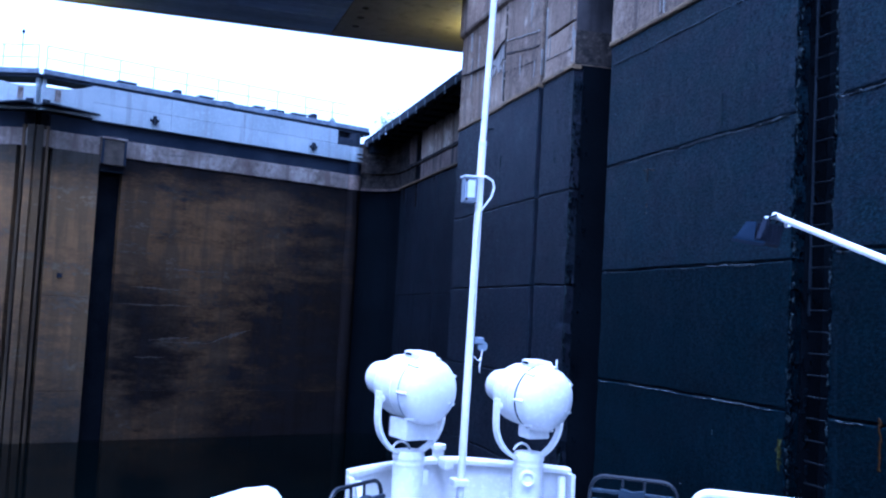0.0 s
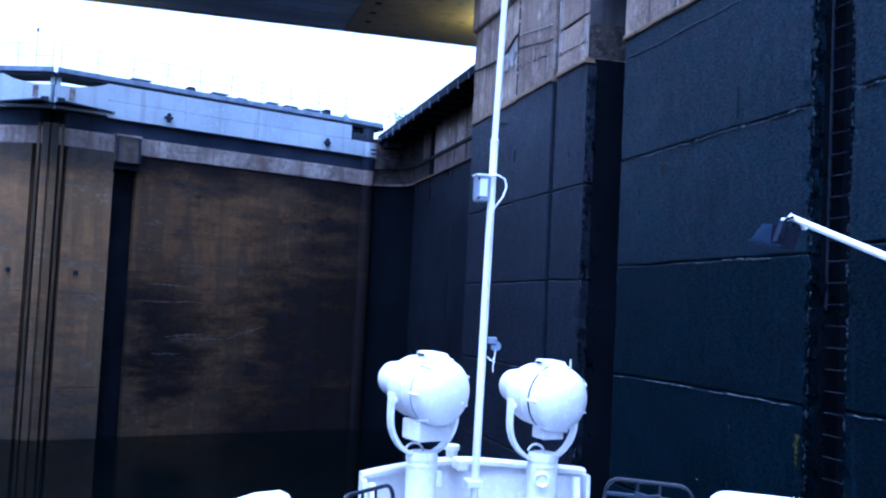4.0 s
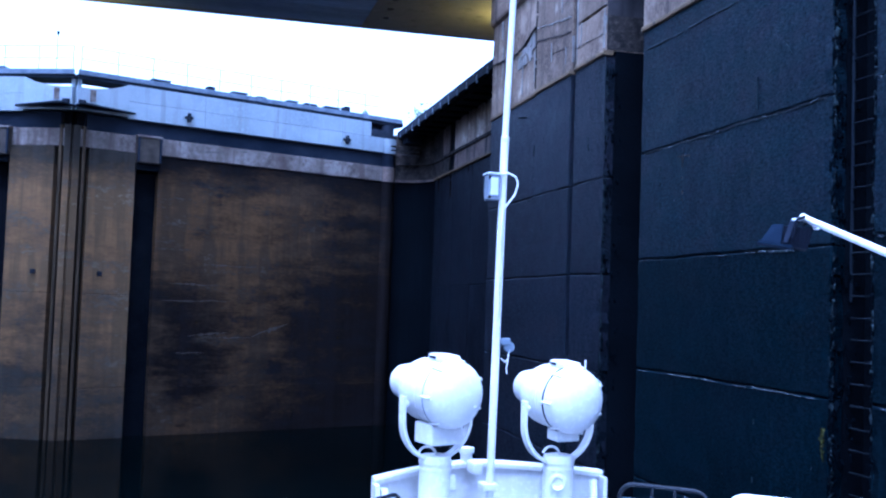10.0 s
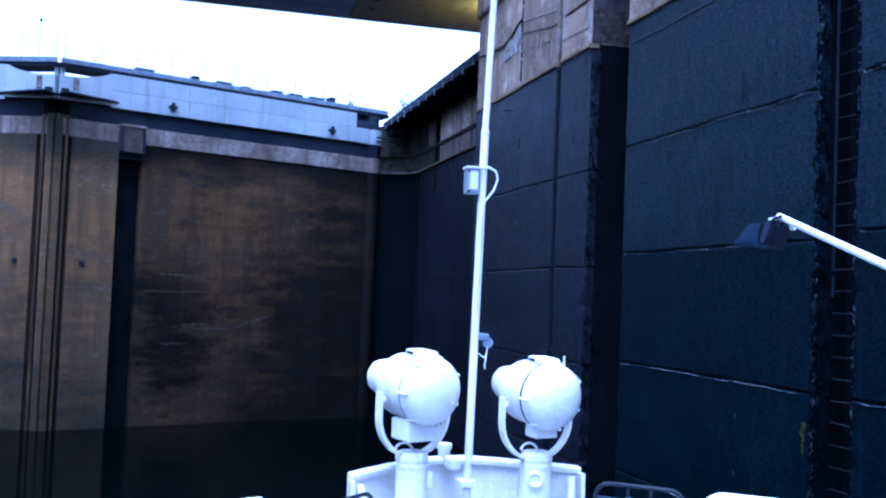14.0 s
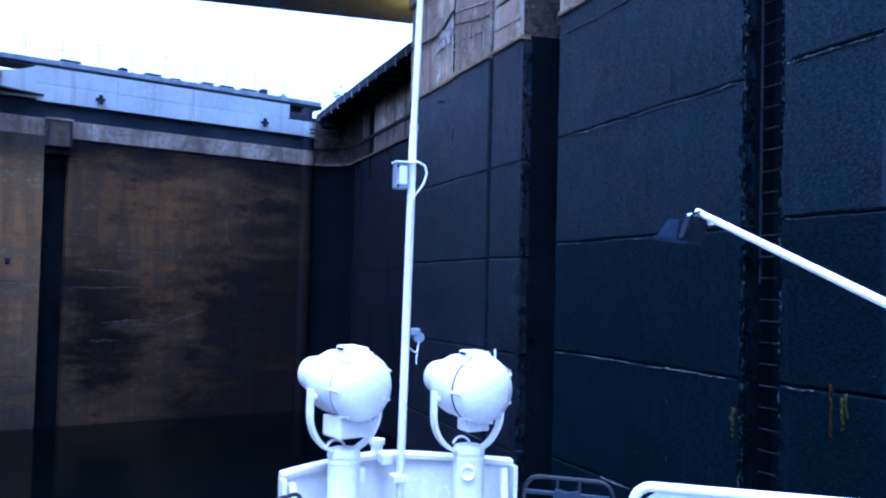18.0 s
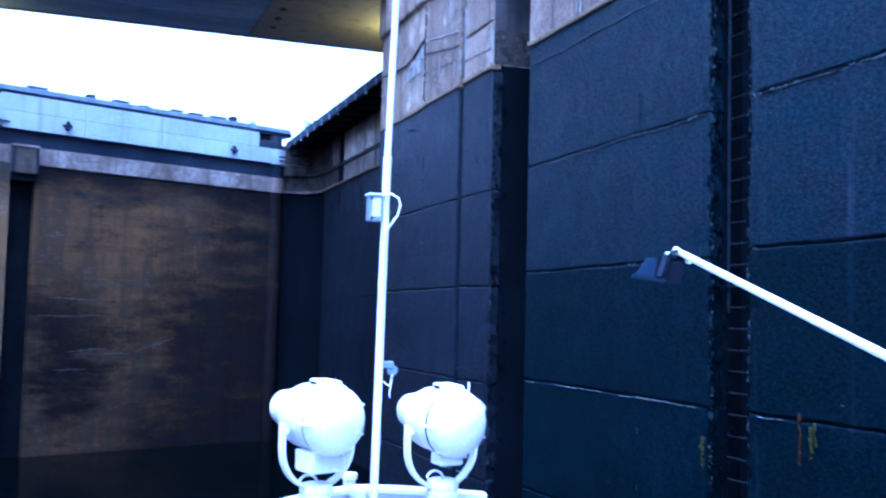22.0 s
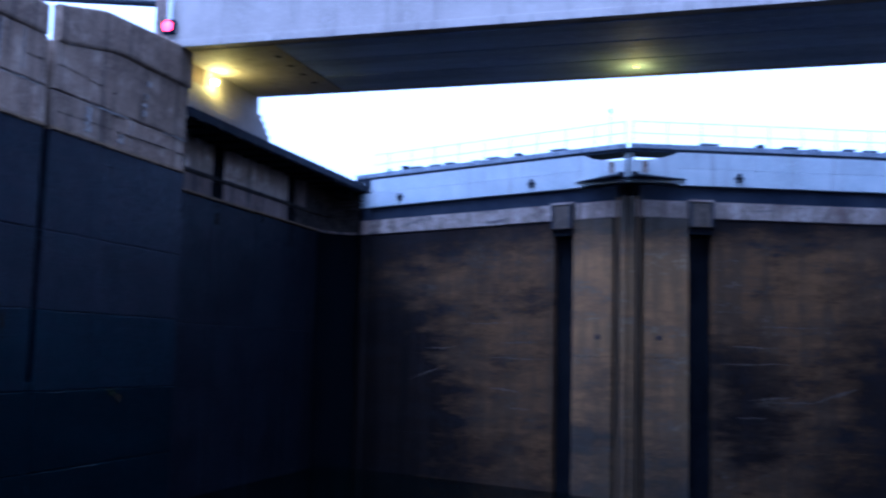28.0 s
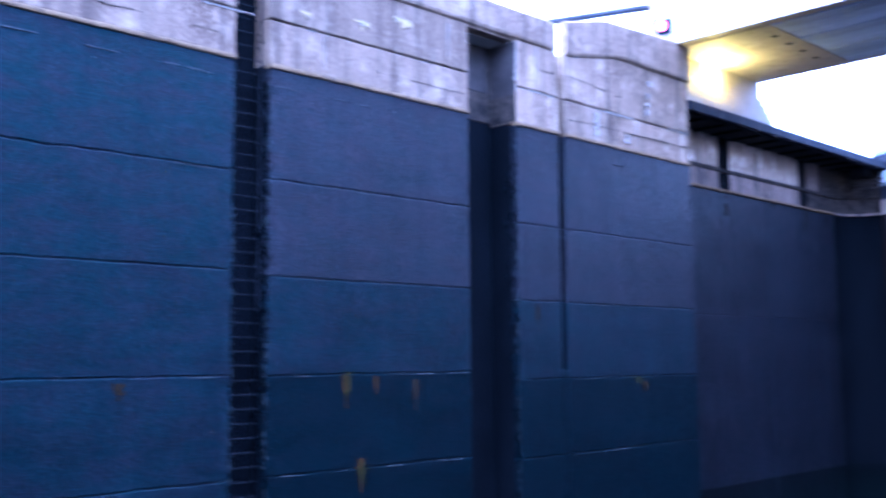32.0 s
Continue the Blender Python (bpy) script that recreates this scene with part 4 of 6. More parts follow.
def wall_streak(s, y, z0, z1, w, mat, name, label, seed, face=14.982):
    """A ragged stain running down the wall from z1 to z0, widest near its head."""
    bm = bmesh.new()
    rnd = random.Random(seed)
    m = max(6, int((z1 - z0) / 0.05))
    for lane in range(3):
        y_l, head = y + (lane - 1) * w * 0.33, z1 - 0.25 * (z1 - z0) * rnd.random()
        last = None
        for k in range(m + 1):
            f = k / m
            if lane != 1 and f > 0.45 + 0.4 * rnd.random():
                break
            h = w * (0.12 + 0.16 * rnd.random()) * (1.1 - 0.8 * f)
            c = y_l + 0.12 * w * noise.noise((f * 5, y, lane + seed))
            x = s * (face - 0.004 * lane)
            pair = [bm.verts.new((x, c + q, head + (z0 - head) * f)) for q in (-h, h)]
            if last and rnd.random() > 0.06:
                bm.faces.new((last[0], pair[0], pair[1], last[1]))
            last = pair
    bmesh.ops.delete(bm, geom=[v for v in bm.verts if not v.link_faces], context="VERTS")
    ext = bmesh.ops.extrude_face_region(bm, geom=list(bm.faces))
    for v in [g for g in ext["geom"] if isinstance(g, bmesh.types.BMVert)]:
        v.co.x += s * 0.05
    return tagged(to_object(name, bm, mat, (s * face, y, z0)), label, "stain")


for i, (y, z0, z1, w) in enumerate(((17.58, 3.9, 4.86, 0.2), (18.6, 4.25, 4.75, 0.12), (20.05, 3.75, 4.72, 0.16), (18.09, 1.75, 2.6, 0.22), (11.32, 4.3, 4.76, 0.26), (31.1, 4.0, 4.4, 0.3), (25.3, 6.0, 6.9, 0.1))):
    wall_streak(-1, y, z0, z1, w, M_ORANGE if i in (0, 1, 3) else M_RUST, "rust_stain", "orange rust stain running down the dark wall", 40 + i)


def wall_weed(s, y, z0, z1, w, seed):
    """A hanging clump of small leaves on thin stems."""
    rnd = random.Random(seed)
    bm = bmesh.new()
    for k in range(90):
        f = rnd.random() ** 1.3
        z = z1 - f * (z1 - z0)
        c = Vector((s * (14.97 - 0.05 * rnd.random()), y + rnd.gauss(0, 0.3) * w * (1 - 0.6 * f), z))
        d = Vector((rnd.gauss(0, 0.4), rnd.gauss(0, 0.6), -1)).normalized() * (0.03 + 0.03 * rnd.random())
        e = d.cross(Vector((s, 0.3, 0))).normalized() * 0.012
        bm.faces.new([bm.verts.new(c + p) for p in (-d * 0.2, d * 0.4 + e, d, d * 0.4 - e)])
    ob = to_object("wall_weed", bm, M_WEED, (s * 14.98, y, z0))
    return tagged(ob, "yellow-green weed hanging from a wall joint", "weed", "", "stuff")


for i, (y, z0, z1, w) in enumerate(((12.62, 4.3, 4.74, 0.05), (15.2, 3.8, 4.3, 0.06))):
    wall_weed(1, y, z0, z1, w, 60 + i)
for y, z0, z1, w, mt, label, kind in ((12.93, 4.15, 4.88, 0.07, M_ORANGE, "orange-brown rust stain running down from a wall joint", "stain"), (12.61, 4.45, 4.78, 0.06, M_WEED, "yellow-green slime trickle below a wall joint", "weed")):
    tagged(to_object("rust_stain" if kind == "stain" else "slime_trickle", ragged_strip(1, [(y, z1), (y, z0)], 0.02, w, 14.98, 59, 1), mt, (14.98, y, z0)), label, kind)
for i, (y, z0, z1, w) in enumerate(((17.6, 4.2, 4.85, 0.25), (18.1, 2.0, 2.5, 0.25), (30.6, 4.3, 4.5, 0.3))):
    wall_weed(-1, y, z0, z1, w, 70 + i)
for i, (y, z0, z1, w) in enumerate(((18.1, 14.0, 14.32, 0.5), (19.6, 14.4, 14.72, 0.6), (16.2, 13.9, 14.1, 0.3))):
    wall_streak(-1, y, z0, z1, w, M_YELLOW, "paint_mark", "worn yellow paint mark on the pale concrete", 95 + i, 14.965)



def lime_drip(s, y, z0, z1, w, face, seed):
    """A thin tapering drip of lime washed down from a joint."""
    rnd = random.Random(seed)
    bm = bmesh.new()
    n = 12
    A, B = [], []
    for k in range(n + 1):
        f = k / n
        hw = w * (0.25 + 0.75 * rnd.random()) * (1 - 0.75 * f) * 0.3 + 0.003
        yc = y + 0.03 * noise.noise((f * 3, y, seed))
        A.append(bm.verts.new((s * face, yc - hw, z1 + (z0 - z1) * f)))
        B.append(bm.verts.new((s * face, yc + hw, z1 + (z0 - z1) * f)))
    for k in range(n):
        bm.faces.new((A[k], B[k], B[k + 1], A[k + 1]))
    ext = bmesh.ops.extrude_face_region(bm, geom=list(bm.faces))
    for v in [g for g in ext["geom"] if isinstance(g, bmesh.types.BMVert)]:
        v.co.x += s * 0.06
    return tagged(to_object("lime_drip", bm, M_LIME, (s * face, y, z0)), "thin pale lime drip on the weathered concrete", "stain", "lime drips on the walls")


for i, (s, y, z0, z1, w, f) in enumerate(((1, 26.7, 12.72, 13.45, 0.16, 14.965), (1, 27.2, 12.75, 13.25, 0.14, 14.965), (1, 24.45, 12.95, 13.4, 0.16, 14.965), (1, 19.74, 12.54, 12.9, 0.14, 14.965), (1, 33.1, 14.9, 15.5, 0.12, 14.9), (1, 33.3, 13.6, 14.7, 0.3, 15.02), (1, 26.38, 12.7, 14.5, 0.1, 14.965), (1, 26.1, 13.0, 13.64, 0.08, 14.965), (1, 28.4, 13.1, 13.66, 0.1, 14.965), (1, 29.9, 12.6, 14.2, 0.12, 15.02), (1, 25.1, 14.6, 15.15, 0.07, 14.965),
                                          (1, 27.6, 14.3, 15.15, 0.07, 14.965), (1, 31.2, 12.7, 13.62, 0.08, 15.02), (1, 32.6, 13.8, 15.3, 0.1, 15.02), (1, 19.9, 12.6, 13.5, 0.06, 14.965), (1, 24.55, 12.6, 13.5, 0.06, 14.965),
                                          (-1, 28.7, 13.2, 13.66, 0.12, 14.965), (-1, 31.0, 12.7, 13.6, 0.1, 15.02), (-1, 25.4, 13.9, 15.1, 0.07, 14.965), (-1, 16.8, 12.7, 13.6, 0.05, 14.965), (-1, 21.4, 14.0, 15.0, 0.06, 14.965))):
    lime_drip(s, y, z0, z1, w, f, 80 + i)

# ---- mitre gate ----
GA = math.atan(0.39)
GY = 47.15


def gate_leaf(s):
    ca, sa = math.cos(GA), math.sin(GA)

    def to_leaf(p):
        u, d, z = p
        return Vector((s * (u * ca - d * sa), GY + u * sa + d * ca, z))

    def gb(u0, u1, d0, d1, z0, z1, bevel=0.0):
        return box(u0, u1, d0, d1, z0, z1, bevel=bevel, turn=to_leaf)

    leaf = thing("lock_gate_leaf", "closed steel mitre gate leaf, rust-brown below, pale grey above", "lock gate", tuple(to_leaf((8, 0.5, -3))), "mitre gate leaves")
    L = 16.0
    rnd = random.Random(3 + s)
    part("core", gb(0.25, L - 0.1, 0.35, 0.9, -3, 14.8), M_GATE_DARK, leaf)
    zs = [-3, 1.9, 5.95, 9.0, 12.29]
    for z0, z1 in zip(zs, zs[1:]):
        for u0, u1 in ((3.85, 11.0), (11.0, L - 0.3)):
            o = 0.012 * rnd.random()
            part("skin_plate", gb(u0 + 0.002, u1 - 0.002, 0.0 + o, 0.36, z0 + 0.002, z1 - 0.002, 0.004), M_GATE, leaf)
    for z0, z1 in zip([-3, 1.9, 5.95, 12.29], [1.9, 5.95, 12.29]):
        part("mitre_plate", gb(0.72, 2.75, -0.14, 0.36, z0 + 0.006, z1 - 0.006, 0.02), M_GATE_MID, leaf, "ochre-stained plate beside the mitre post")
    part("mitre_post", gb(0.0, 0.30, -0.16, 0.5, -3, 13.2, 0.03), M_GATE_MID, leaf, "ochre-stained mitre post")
    part("seal_bar", gb(0.42, 0.56, -0.1, 0.36, -3, 13.2, 0.03), M_BAR, leaf, "brown stained seal bar")
    heel = to_leaf((L + 0.12, 0.42, -3))
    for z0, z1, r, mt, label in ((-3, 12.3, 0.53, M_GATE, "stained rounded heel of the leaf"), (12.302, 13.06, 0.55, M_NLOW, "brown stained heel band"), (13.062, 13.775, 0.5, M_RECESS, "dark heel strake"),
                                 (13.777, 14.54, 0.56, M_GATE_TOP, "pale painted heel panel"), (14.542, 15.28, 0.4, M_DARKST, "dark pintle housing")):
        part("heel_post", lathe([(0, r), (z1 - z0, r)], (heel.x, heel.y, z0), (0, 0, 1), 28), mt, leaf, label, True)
    part("pale_band", gb(0.1, L - 0.3, -0.05, 0.4, 12.30, 13.06, 0.02), M_GATE_BAND, leaf, "dirty pale band along the water mark")
    part("recess_plate", gb(0.6, L - 0.3, 0.06, 0.36, 13.07, 13.77), M_RECESS, leaf, "dark blue-grey recessed strake")
    fb = part("fender_box", gb(2.75, 3.85, -0.32, 0.2, 11.86, 13.04, 0.04), M_SCRAPE, leaf, "rusty steel fender box")
    part("box_top", gb(2.72, 3.88, -0.36, 0.2, 13.0, 13.1, 0.02), M_GATE_BAND, fb, "pale top plate")
    for u in (2.75, 3.75):
        part("box_rib", gb(u, u + 0.1, -0.37, -0.3, 11.9, 13.0, 0.01), M_RECESS, fb)
    # a black piece stands in for the shade below the box
    part("box_foot", gb(2.78, 3.82, -0.2, 0.2, 11.55, 11.86), M_GATE_DARK, fb, "black strip painted for the shade under the box")
    part("panel_backing", gb(2.35, L - 1.2, 0.0, 0.39, 13.8, 15.27), M_GATE_TOP, leaf)
    for z0, z1, d, end in ((13.78, 14.54, -0.12, L - 0.35), (14.555, 15.28, -0.10, L - 1.1 if s > 0 else L - 0.4)):
        cuts = [2.3, 5.9, 9.6, 13.2, end]
        for a0, a1 in zip(cuts, cuts[1:]):
            part("upper_panel", gb(a0 + 0.003, a1 - 0.003, d + 0.008 * rnd.random(), 0.4, z0, z1, 0.01), M_GATE_TOP, leaf, "pale grey painted upper panel")
    bm = bmesh.new()
    prof = [(0.05, 13.85), (2.29, 13.85)] + [(2.29 - 2.24 * q / 10, 14.86 + 0.42 * (1 - q / 10) ** 2.6) for q in range(11)]
    A, B = [[bm.verts.new(to_leaf((u, d, z))) for u, z in prof] for d in (-0.16, 0.4)]
    bm.faces.new(A), bm.faces.new(B)
    for q in range(len(prof)):
        bm.faces.new((A[q], A[(q + 1) % len(prof)], B[(q + 1) % len(prof)], B[q]))
    part("mitre_panel", bm, M_GATE_TOP, leaf, "pale grey painted panel at the mitre, its top edge dipping")
    part("mitre_clamp", gb(0.12, 0.42, -0.3, -0.15, 14.12, 14.3, 0.02), M_DARKST, leaf, "dark clamp beside the mitre")
    part("mitre_cheek", gb(0.62, 0.86, -0.2, -0.14, 14.28, 14.8, 0.01), M_GATE_BAND, leaf, "dirty cheek plate")
    part("end_cap", gb(L - 1.05, L - 0.12, 0.0, 0.5, 14.55, 14.95, 0.06), M_DARKST, leaf, "rounded dark end of the leaf")
    for x in (4.76, 12.54):
        u = x / ca
        bm = add_box(bmesh.new(), u - 0.2, u + 0.2, -0.2, -0.1, 14.12, 14.24, 0.015, to_leaf)
        add_box(bm, u - 0.07, u + 0.07, -0.26, -0.1, 13.98, 14.38, 0.015, to_leaf)
        part("lug", bm, M_DARKST, leaf, "dark cross-shaped lifting lug")
    # winged shelf at the mitre
    bm = bmesh.new()
    tri = [(0.0, -0.95), (0.35, -0.95), (2.65, -0.12), (2.65, 0.05), (0.0, 0.05)]
    A = [bm.verts.new(to_leaf((u, d, 14.0))) for u, d in tri]
    B = [bm.verts.new(to_leaf((u, d, 14.07))) for u, d in tri]
    bm.faces.new(A), bm.faces.new(B)
    for i in range(5):
        bm.faces.new((A[i], A[(i + 1) % 5], B[(i + 1) % 5], B[i]))
    part("mitre_shelf", bm, M_DARKST, leaf, "dark tapering shelf at the mitre")
    # walkway on top
    part("walkway_beam", gb(0.15, L + 1.0, 0.15, 1.5, 15.30, 15.5, 0.02), M_DARKST, leaf, "dark steel walkway beam")
    part("walkway_kerb", gb(0.15, L + 0.9, 0.08, 0.2, 15.46, 15.68, 0.01), M_STEEL, leaf, "grey walkway kerb plate")
    part("walkway_web", gb(2.6, L, 0.42, 1.2, 14.9, 15.42), M_DARKST, leaf)
    for u in (0.2,):
        part("walkway_stay", gb(u, u + 0.18, 0.35, 0.6, 14.78, 15.3, 0.01), M_GATE_TOP, leaf)
    u = 0.3
    while u < L:
        part("rail_post", rod(to_leaf((u, 0.3, 15.6)), to_leaf((u, 0.3, 16.75)), 0.02, 6), M_GATE_TOP, leaf)
        u += 1.6
    for z in (16.2, 16.74):
        part("handrail", rod(to_leaf((0.3, 0.3, z)), to_leaf((L - 0.3, 0.3, z)), 0.016, 6), M_GATE_TOP, leaf)
    for u, w, h in ((6.2, 0.35, 0.22), (8.7, 0.5, 0.12), (11.3, 0.7, 0.16), (13.6, 0.3, 0.3)):
        part("deck_fitting", gb(u, u + w, 0.4, 0.9, 15.5, 15.7 + h, 0.05), M_DARKST, leaf, "dark winch fitting on the walkway")
    # pale scrapes left by passing hulls
    scr = random.Random(40 + s)
    rows = [(3.95, 7.6, 5.78, 5.82, 0.05), (4.6, 6.9, 6.55, 6.5, 0.06), (5.6, 7.6, 4.2, 4.35, 0.07), (6.2, 9.0, 7.5, 7.45, 0.04), (5.0, 6.4, 3.4, 3.45, 0.05)]
    if s > 0:
        rows += [(8.6, 10.7, 4.12, 4.86, 0.12), (6.6, 8.6, 4.1, 4.14, 0.06)]
    else:
        rows += [(10.4, 12.6, 5.3, 4.6, 0.07), (9.5, 11.5, 6.3, 6.2, 0.06)]
    for u0, u1, za, zb, h in rows:
        bm = bmesh.new()
        n = 26
        A, B = [], []
        for k in range(n + 1):
            f = k / n
            zc = za + (zb - za) * f + 0.06 * noise.noise((f * 4, u0, za))
            hh = h * (0.2 + 1.3 * scr.random() ** 2) * math.sin(math.pi * min(1, max(0.04, f)) ) + 0.004
            A.append(bm.verts.new(to_leaf((u0 + (u1 - u0) * f, -0.009, zc - hh))))
            B.append(bm.verts.new(to_leaf((u0 + (u1 - u0) * f, -0.009, zc + hh * 0.6))))
        for k in range(n):
            bm.faces.new((A[k], A[k + 1], B[k + 1], B[k]))
        part("scrape_mark", bm, M_SCRAPE, leaf, "pale ragged scrape mark")
    part("eye_plate", gb(1.3, 1.5, -0.22, -0.12, 6.75, 6.95, 0.02), M_DARKST, leaf, "small dark eye plate")
    part("walkway_post", lathe([(0, 0.22), (0.25, 0.2), (0.45, 0.1), (0.5, 0.0)], to_leaf((14.9, 0.6, 15.5)), (0, 0, 1), 12), M_STEEL, leaf, "rounded grey bollard", True)
    for u, w in ((3.4, 0.9), (7.3, 0.8), (10.2, 0.6), (12.3, 0.9)):
        part("kerb_cover", gb(u, u + w, 0.1, 0.5, 15.74, 15.74 + 0.07, 0.02), M_STEEL, leaf, "low cover plate on the walkway")
    return leaf


gate_leaf(1)
gate_leaf(-1)
post = thing("gate_signal_post", "thin signal post with small lamp on the gate walkway", "signal post", (-0.9, 47.9, 15.6))
part("pole", rod((-0.9, 47.9, 15.6), (-0.9, 47.9, 17.3), 0.016, 8), M_STEEL, post)
part("lamp_head", lathe([(0, 0.03), (0.03, 0.06), (0.14, 0.06), (0.18, 0.02)], (-0.9, 47.9, 17.25), (0, 0, 1), 12), M_NAVY, post, "small dark lamp head")

# ---- road bridge ----
bridge = thing("road_bridge", "concrete road bridge spanning the lock with a dark soffit", "bridge", (0, 37.5, 17))
part("fascia", box(-15.62, 15.62, BN, BN + 0.5, BZ + 0.02, 18.93, bevel=0.03), M_FASCIA, bridge, "pale concrete fascia")
part("edge_kerb", box(-15.62, 15.62, BN + 0.04, BN + 0.5, 18.95, 19.4, bevel=0.03), M_FASCIA, bridge, "pale kerb above a dark line")
for s in (1, -1):
    a, b = sorted((s * 15.63, s * 16.25))
    part("end_pilaster", box(a, b, BN + 0.14, BN + 0.6, BZ + 0.02, 19.3, bevel=0.02), M_NLOW, bridge, "darker set-back end of the fascia")
part("fascia", box(-16.25, 17.6, BF - 0.4, BF, BZ + 0.02, 19.4, bevel=0.03), M_FASCIA, bridge)
part("fascia_lip", box(-16.25, 16.25, BN - 0.07, BN + 0.02, BZ, BZ + 0.3, bevel=0.02), M_FASCIA, bridge)
part("deck_slab", box(-16.2, 16.2, BN + 0.5, BF - 0.4, 18.2, 19.2), M_FASCIA, bridge)
for s in (1, -1):
    a, b = sorted((s * 11.4, s * (17.55 if s > 0 else 16.2)))
    part("end_block", box(a, b, BN + 0.45, BF - 0.35, BZ, 18.3, bevel=0.03), M_FASCIA, bridge, "pale concrete end block of the span")
    for k in range(4):
        x, y = s * (11.9 + 0.06 * k), 35.6 + 1.25 * k
        part("drain_hole", lathe([(0, 0.13), (0.03, 0.13)], (x, y, BZ - 0.018), (0, 0, 1), 14), M_RUBBER, bridge, "dark round drain hole")
nb = 9
for k in range(nb):
    w = (BF - 0.4 - BN - 0.5) / nb
    y0 = BN + 0.5 + k * w
    part("soffit_plank", box(-11.38, 11.38, y0 + 0.015, y0 + w - 0.015, BZ + 0.01 * (k % 3), 18.2, bevel=0.02), M_SOFFIT, bridge, "dark stained soffit strip")
for s in (1, -1):
    a, b = sorted((s * 16.27, s * 45))
    for y0, y1, z0, z1, mt in ((34.7, 35.1, 19.22, 19.72, M_FASCIA), (34.66, 35.1, 19.1, 19.22, M_DARKST)):
        bm = bmesh.new()
        A, B = [[bm.verts.new((s * x, y, z + dz)) for y, z in ((y0, z0), (y1, z0), (y1, z1), (y0, z1))] for x, dz in ((16.27, 0.0), (42.0, 3.2))]
        bm.faces.new(A), bm.faces.new(B)
        for q in range(4):
            bm.faces.new((A[q], A[(q + 1) % 4], B[(q + 1) % 4], B[q]))
        part("approach_beam", bm, mt, bridge, "pale approach beam" if mt is M_FASCIA else "dark underside strip of the approach")
    abut = thing("bridge_abutment", "stepped concrete bridge abutment on the lock wall", "abutment", (s * 16.5, 39, 15.0))
    ax0 = 15.55 if s < 0 else 17.1
    a, b = sorted((s * ax0, s * 19.0))
    part("pier", box(a, b, 36.6, BF - 0.1, 15.3, BZ - 0.004, bevel=0.03), M_FASCIA, abut)
    for i, (ww, z0, z1) in enumerate(((0.36, 15.004, 15.38), (0.27, 15.38, 15.68), (0.18, 15.68, 15.98), (0.08, 15.98, 16.26))):
        a, b = sorted((s * (ax0 - ww), s * 19.0))
        part("step", box(a, b, NICHE + 0.06 + 0.02 * i, BF + ww, z0, z1 - 0.003, bevel=0.02), M_FASCIA, abut)
    a, b = sorted((s * (ax0 + 0.07), s * 19.0))
    part("back_wall", box(a, b, NICHE + 0.12, 36.58, 15.5, BZ - 0.004, bevel=0.02), M_CONC, abut)


def bulkhead_lamp(at, out, label, watts=75, glass=M_AMBER, drop=0.42):
    lamp = thing("bridge_lamp", label, "lamp", at, "lamps under the bridge")
    o = Vector(out).normalized()
    A = Vector(at)
    part("housing", lathe([(-0.02, 0.14), (0.08, 0.15), (0.12, 0.13)], A, o, 16), M_NAVY, lamp, "dark round lamp housing", True)
    part("globe", lathe([(0.115, 0.12), (0.18, 0.11), (0.24, 0.07), (0.265, 0.0)], A, o, 16), glass, lamp, "glowing yellow glass", True)
    ld = bpy.data.lights.new("lamp_light", "POINT")
    ld.energy, ld.color, ld.shadow_soft_size = watts, (1.0, 0.62, 0.05), 0.12
    lo = new("lamp_light", ld)
    lo.location = A + o * drop
    return lamp


bulkhead_lamp((-15.54, 37.0, 16.6), (1, 0, -0.1), "lit yellow lamp on the bridge abutment")
bulkhead_lamp((17.08, 37.0, 16.72), (-1, 0, -0.25), "lit yellow lamp on the bridge abutment")
bulkhead_lamp((1.15, BF - 1.5, BZ + 0.225), (0, 0, -1), "lit yellow lamp let into the bridge soffit", 26, M_AMBER_DIM, 0.78)


def signal_lamp(at):
    A = Vector(at)
    sl = thing("signal_lamp", "lit red navigation signal lamp on the bridge fascia", "signal lamp", at, "red signals on the bridge")
    part("housing", box(A.x - 0.25, A.x + 0.25, A.y, A.y + 0.22, A.z - 0.27, A.z + 0.27, bevel=0.04), M_NAVY, sl, "dark signal housing")
    part("lens", lathe([(0, 0.2), (0.05, 0.185), (0.1, 0.1), (0.12, 0)], A, (0, -1, 0), 18), M_RED, sl, "glowing red lens", True)
    part("hood", lathe([(0, 0.205), (0.05, 0.205), (0.05, 0.22), (0, 0.22)], A, (0, -1, 0), 18), M_NAVY, sl)
    part("bracket", box(A.x - 0.1, A.x + 0.1, A.y + 0.1, A.y + 0.16, A.z + 0.26, A.z + 1.05, bevel=0.01), M_GREYBOX, sl, "pale hanger plate")
    part("hanger_arm", box(A.x - 0.05, A.x + 0.05, A.y + 0.15, BN + 0.16, A.z + 0.85, A.z + 0.95), M_STEEL, sl)
    return sl


signal_lamp((-15.45, BN - 0.24, 17.8))
signal_lamp((13.5, BN - 0.24, 18.0))

# ---- distance: a few trees behind the lock ----


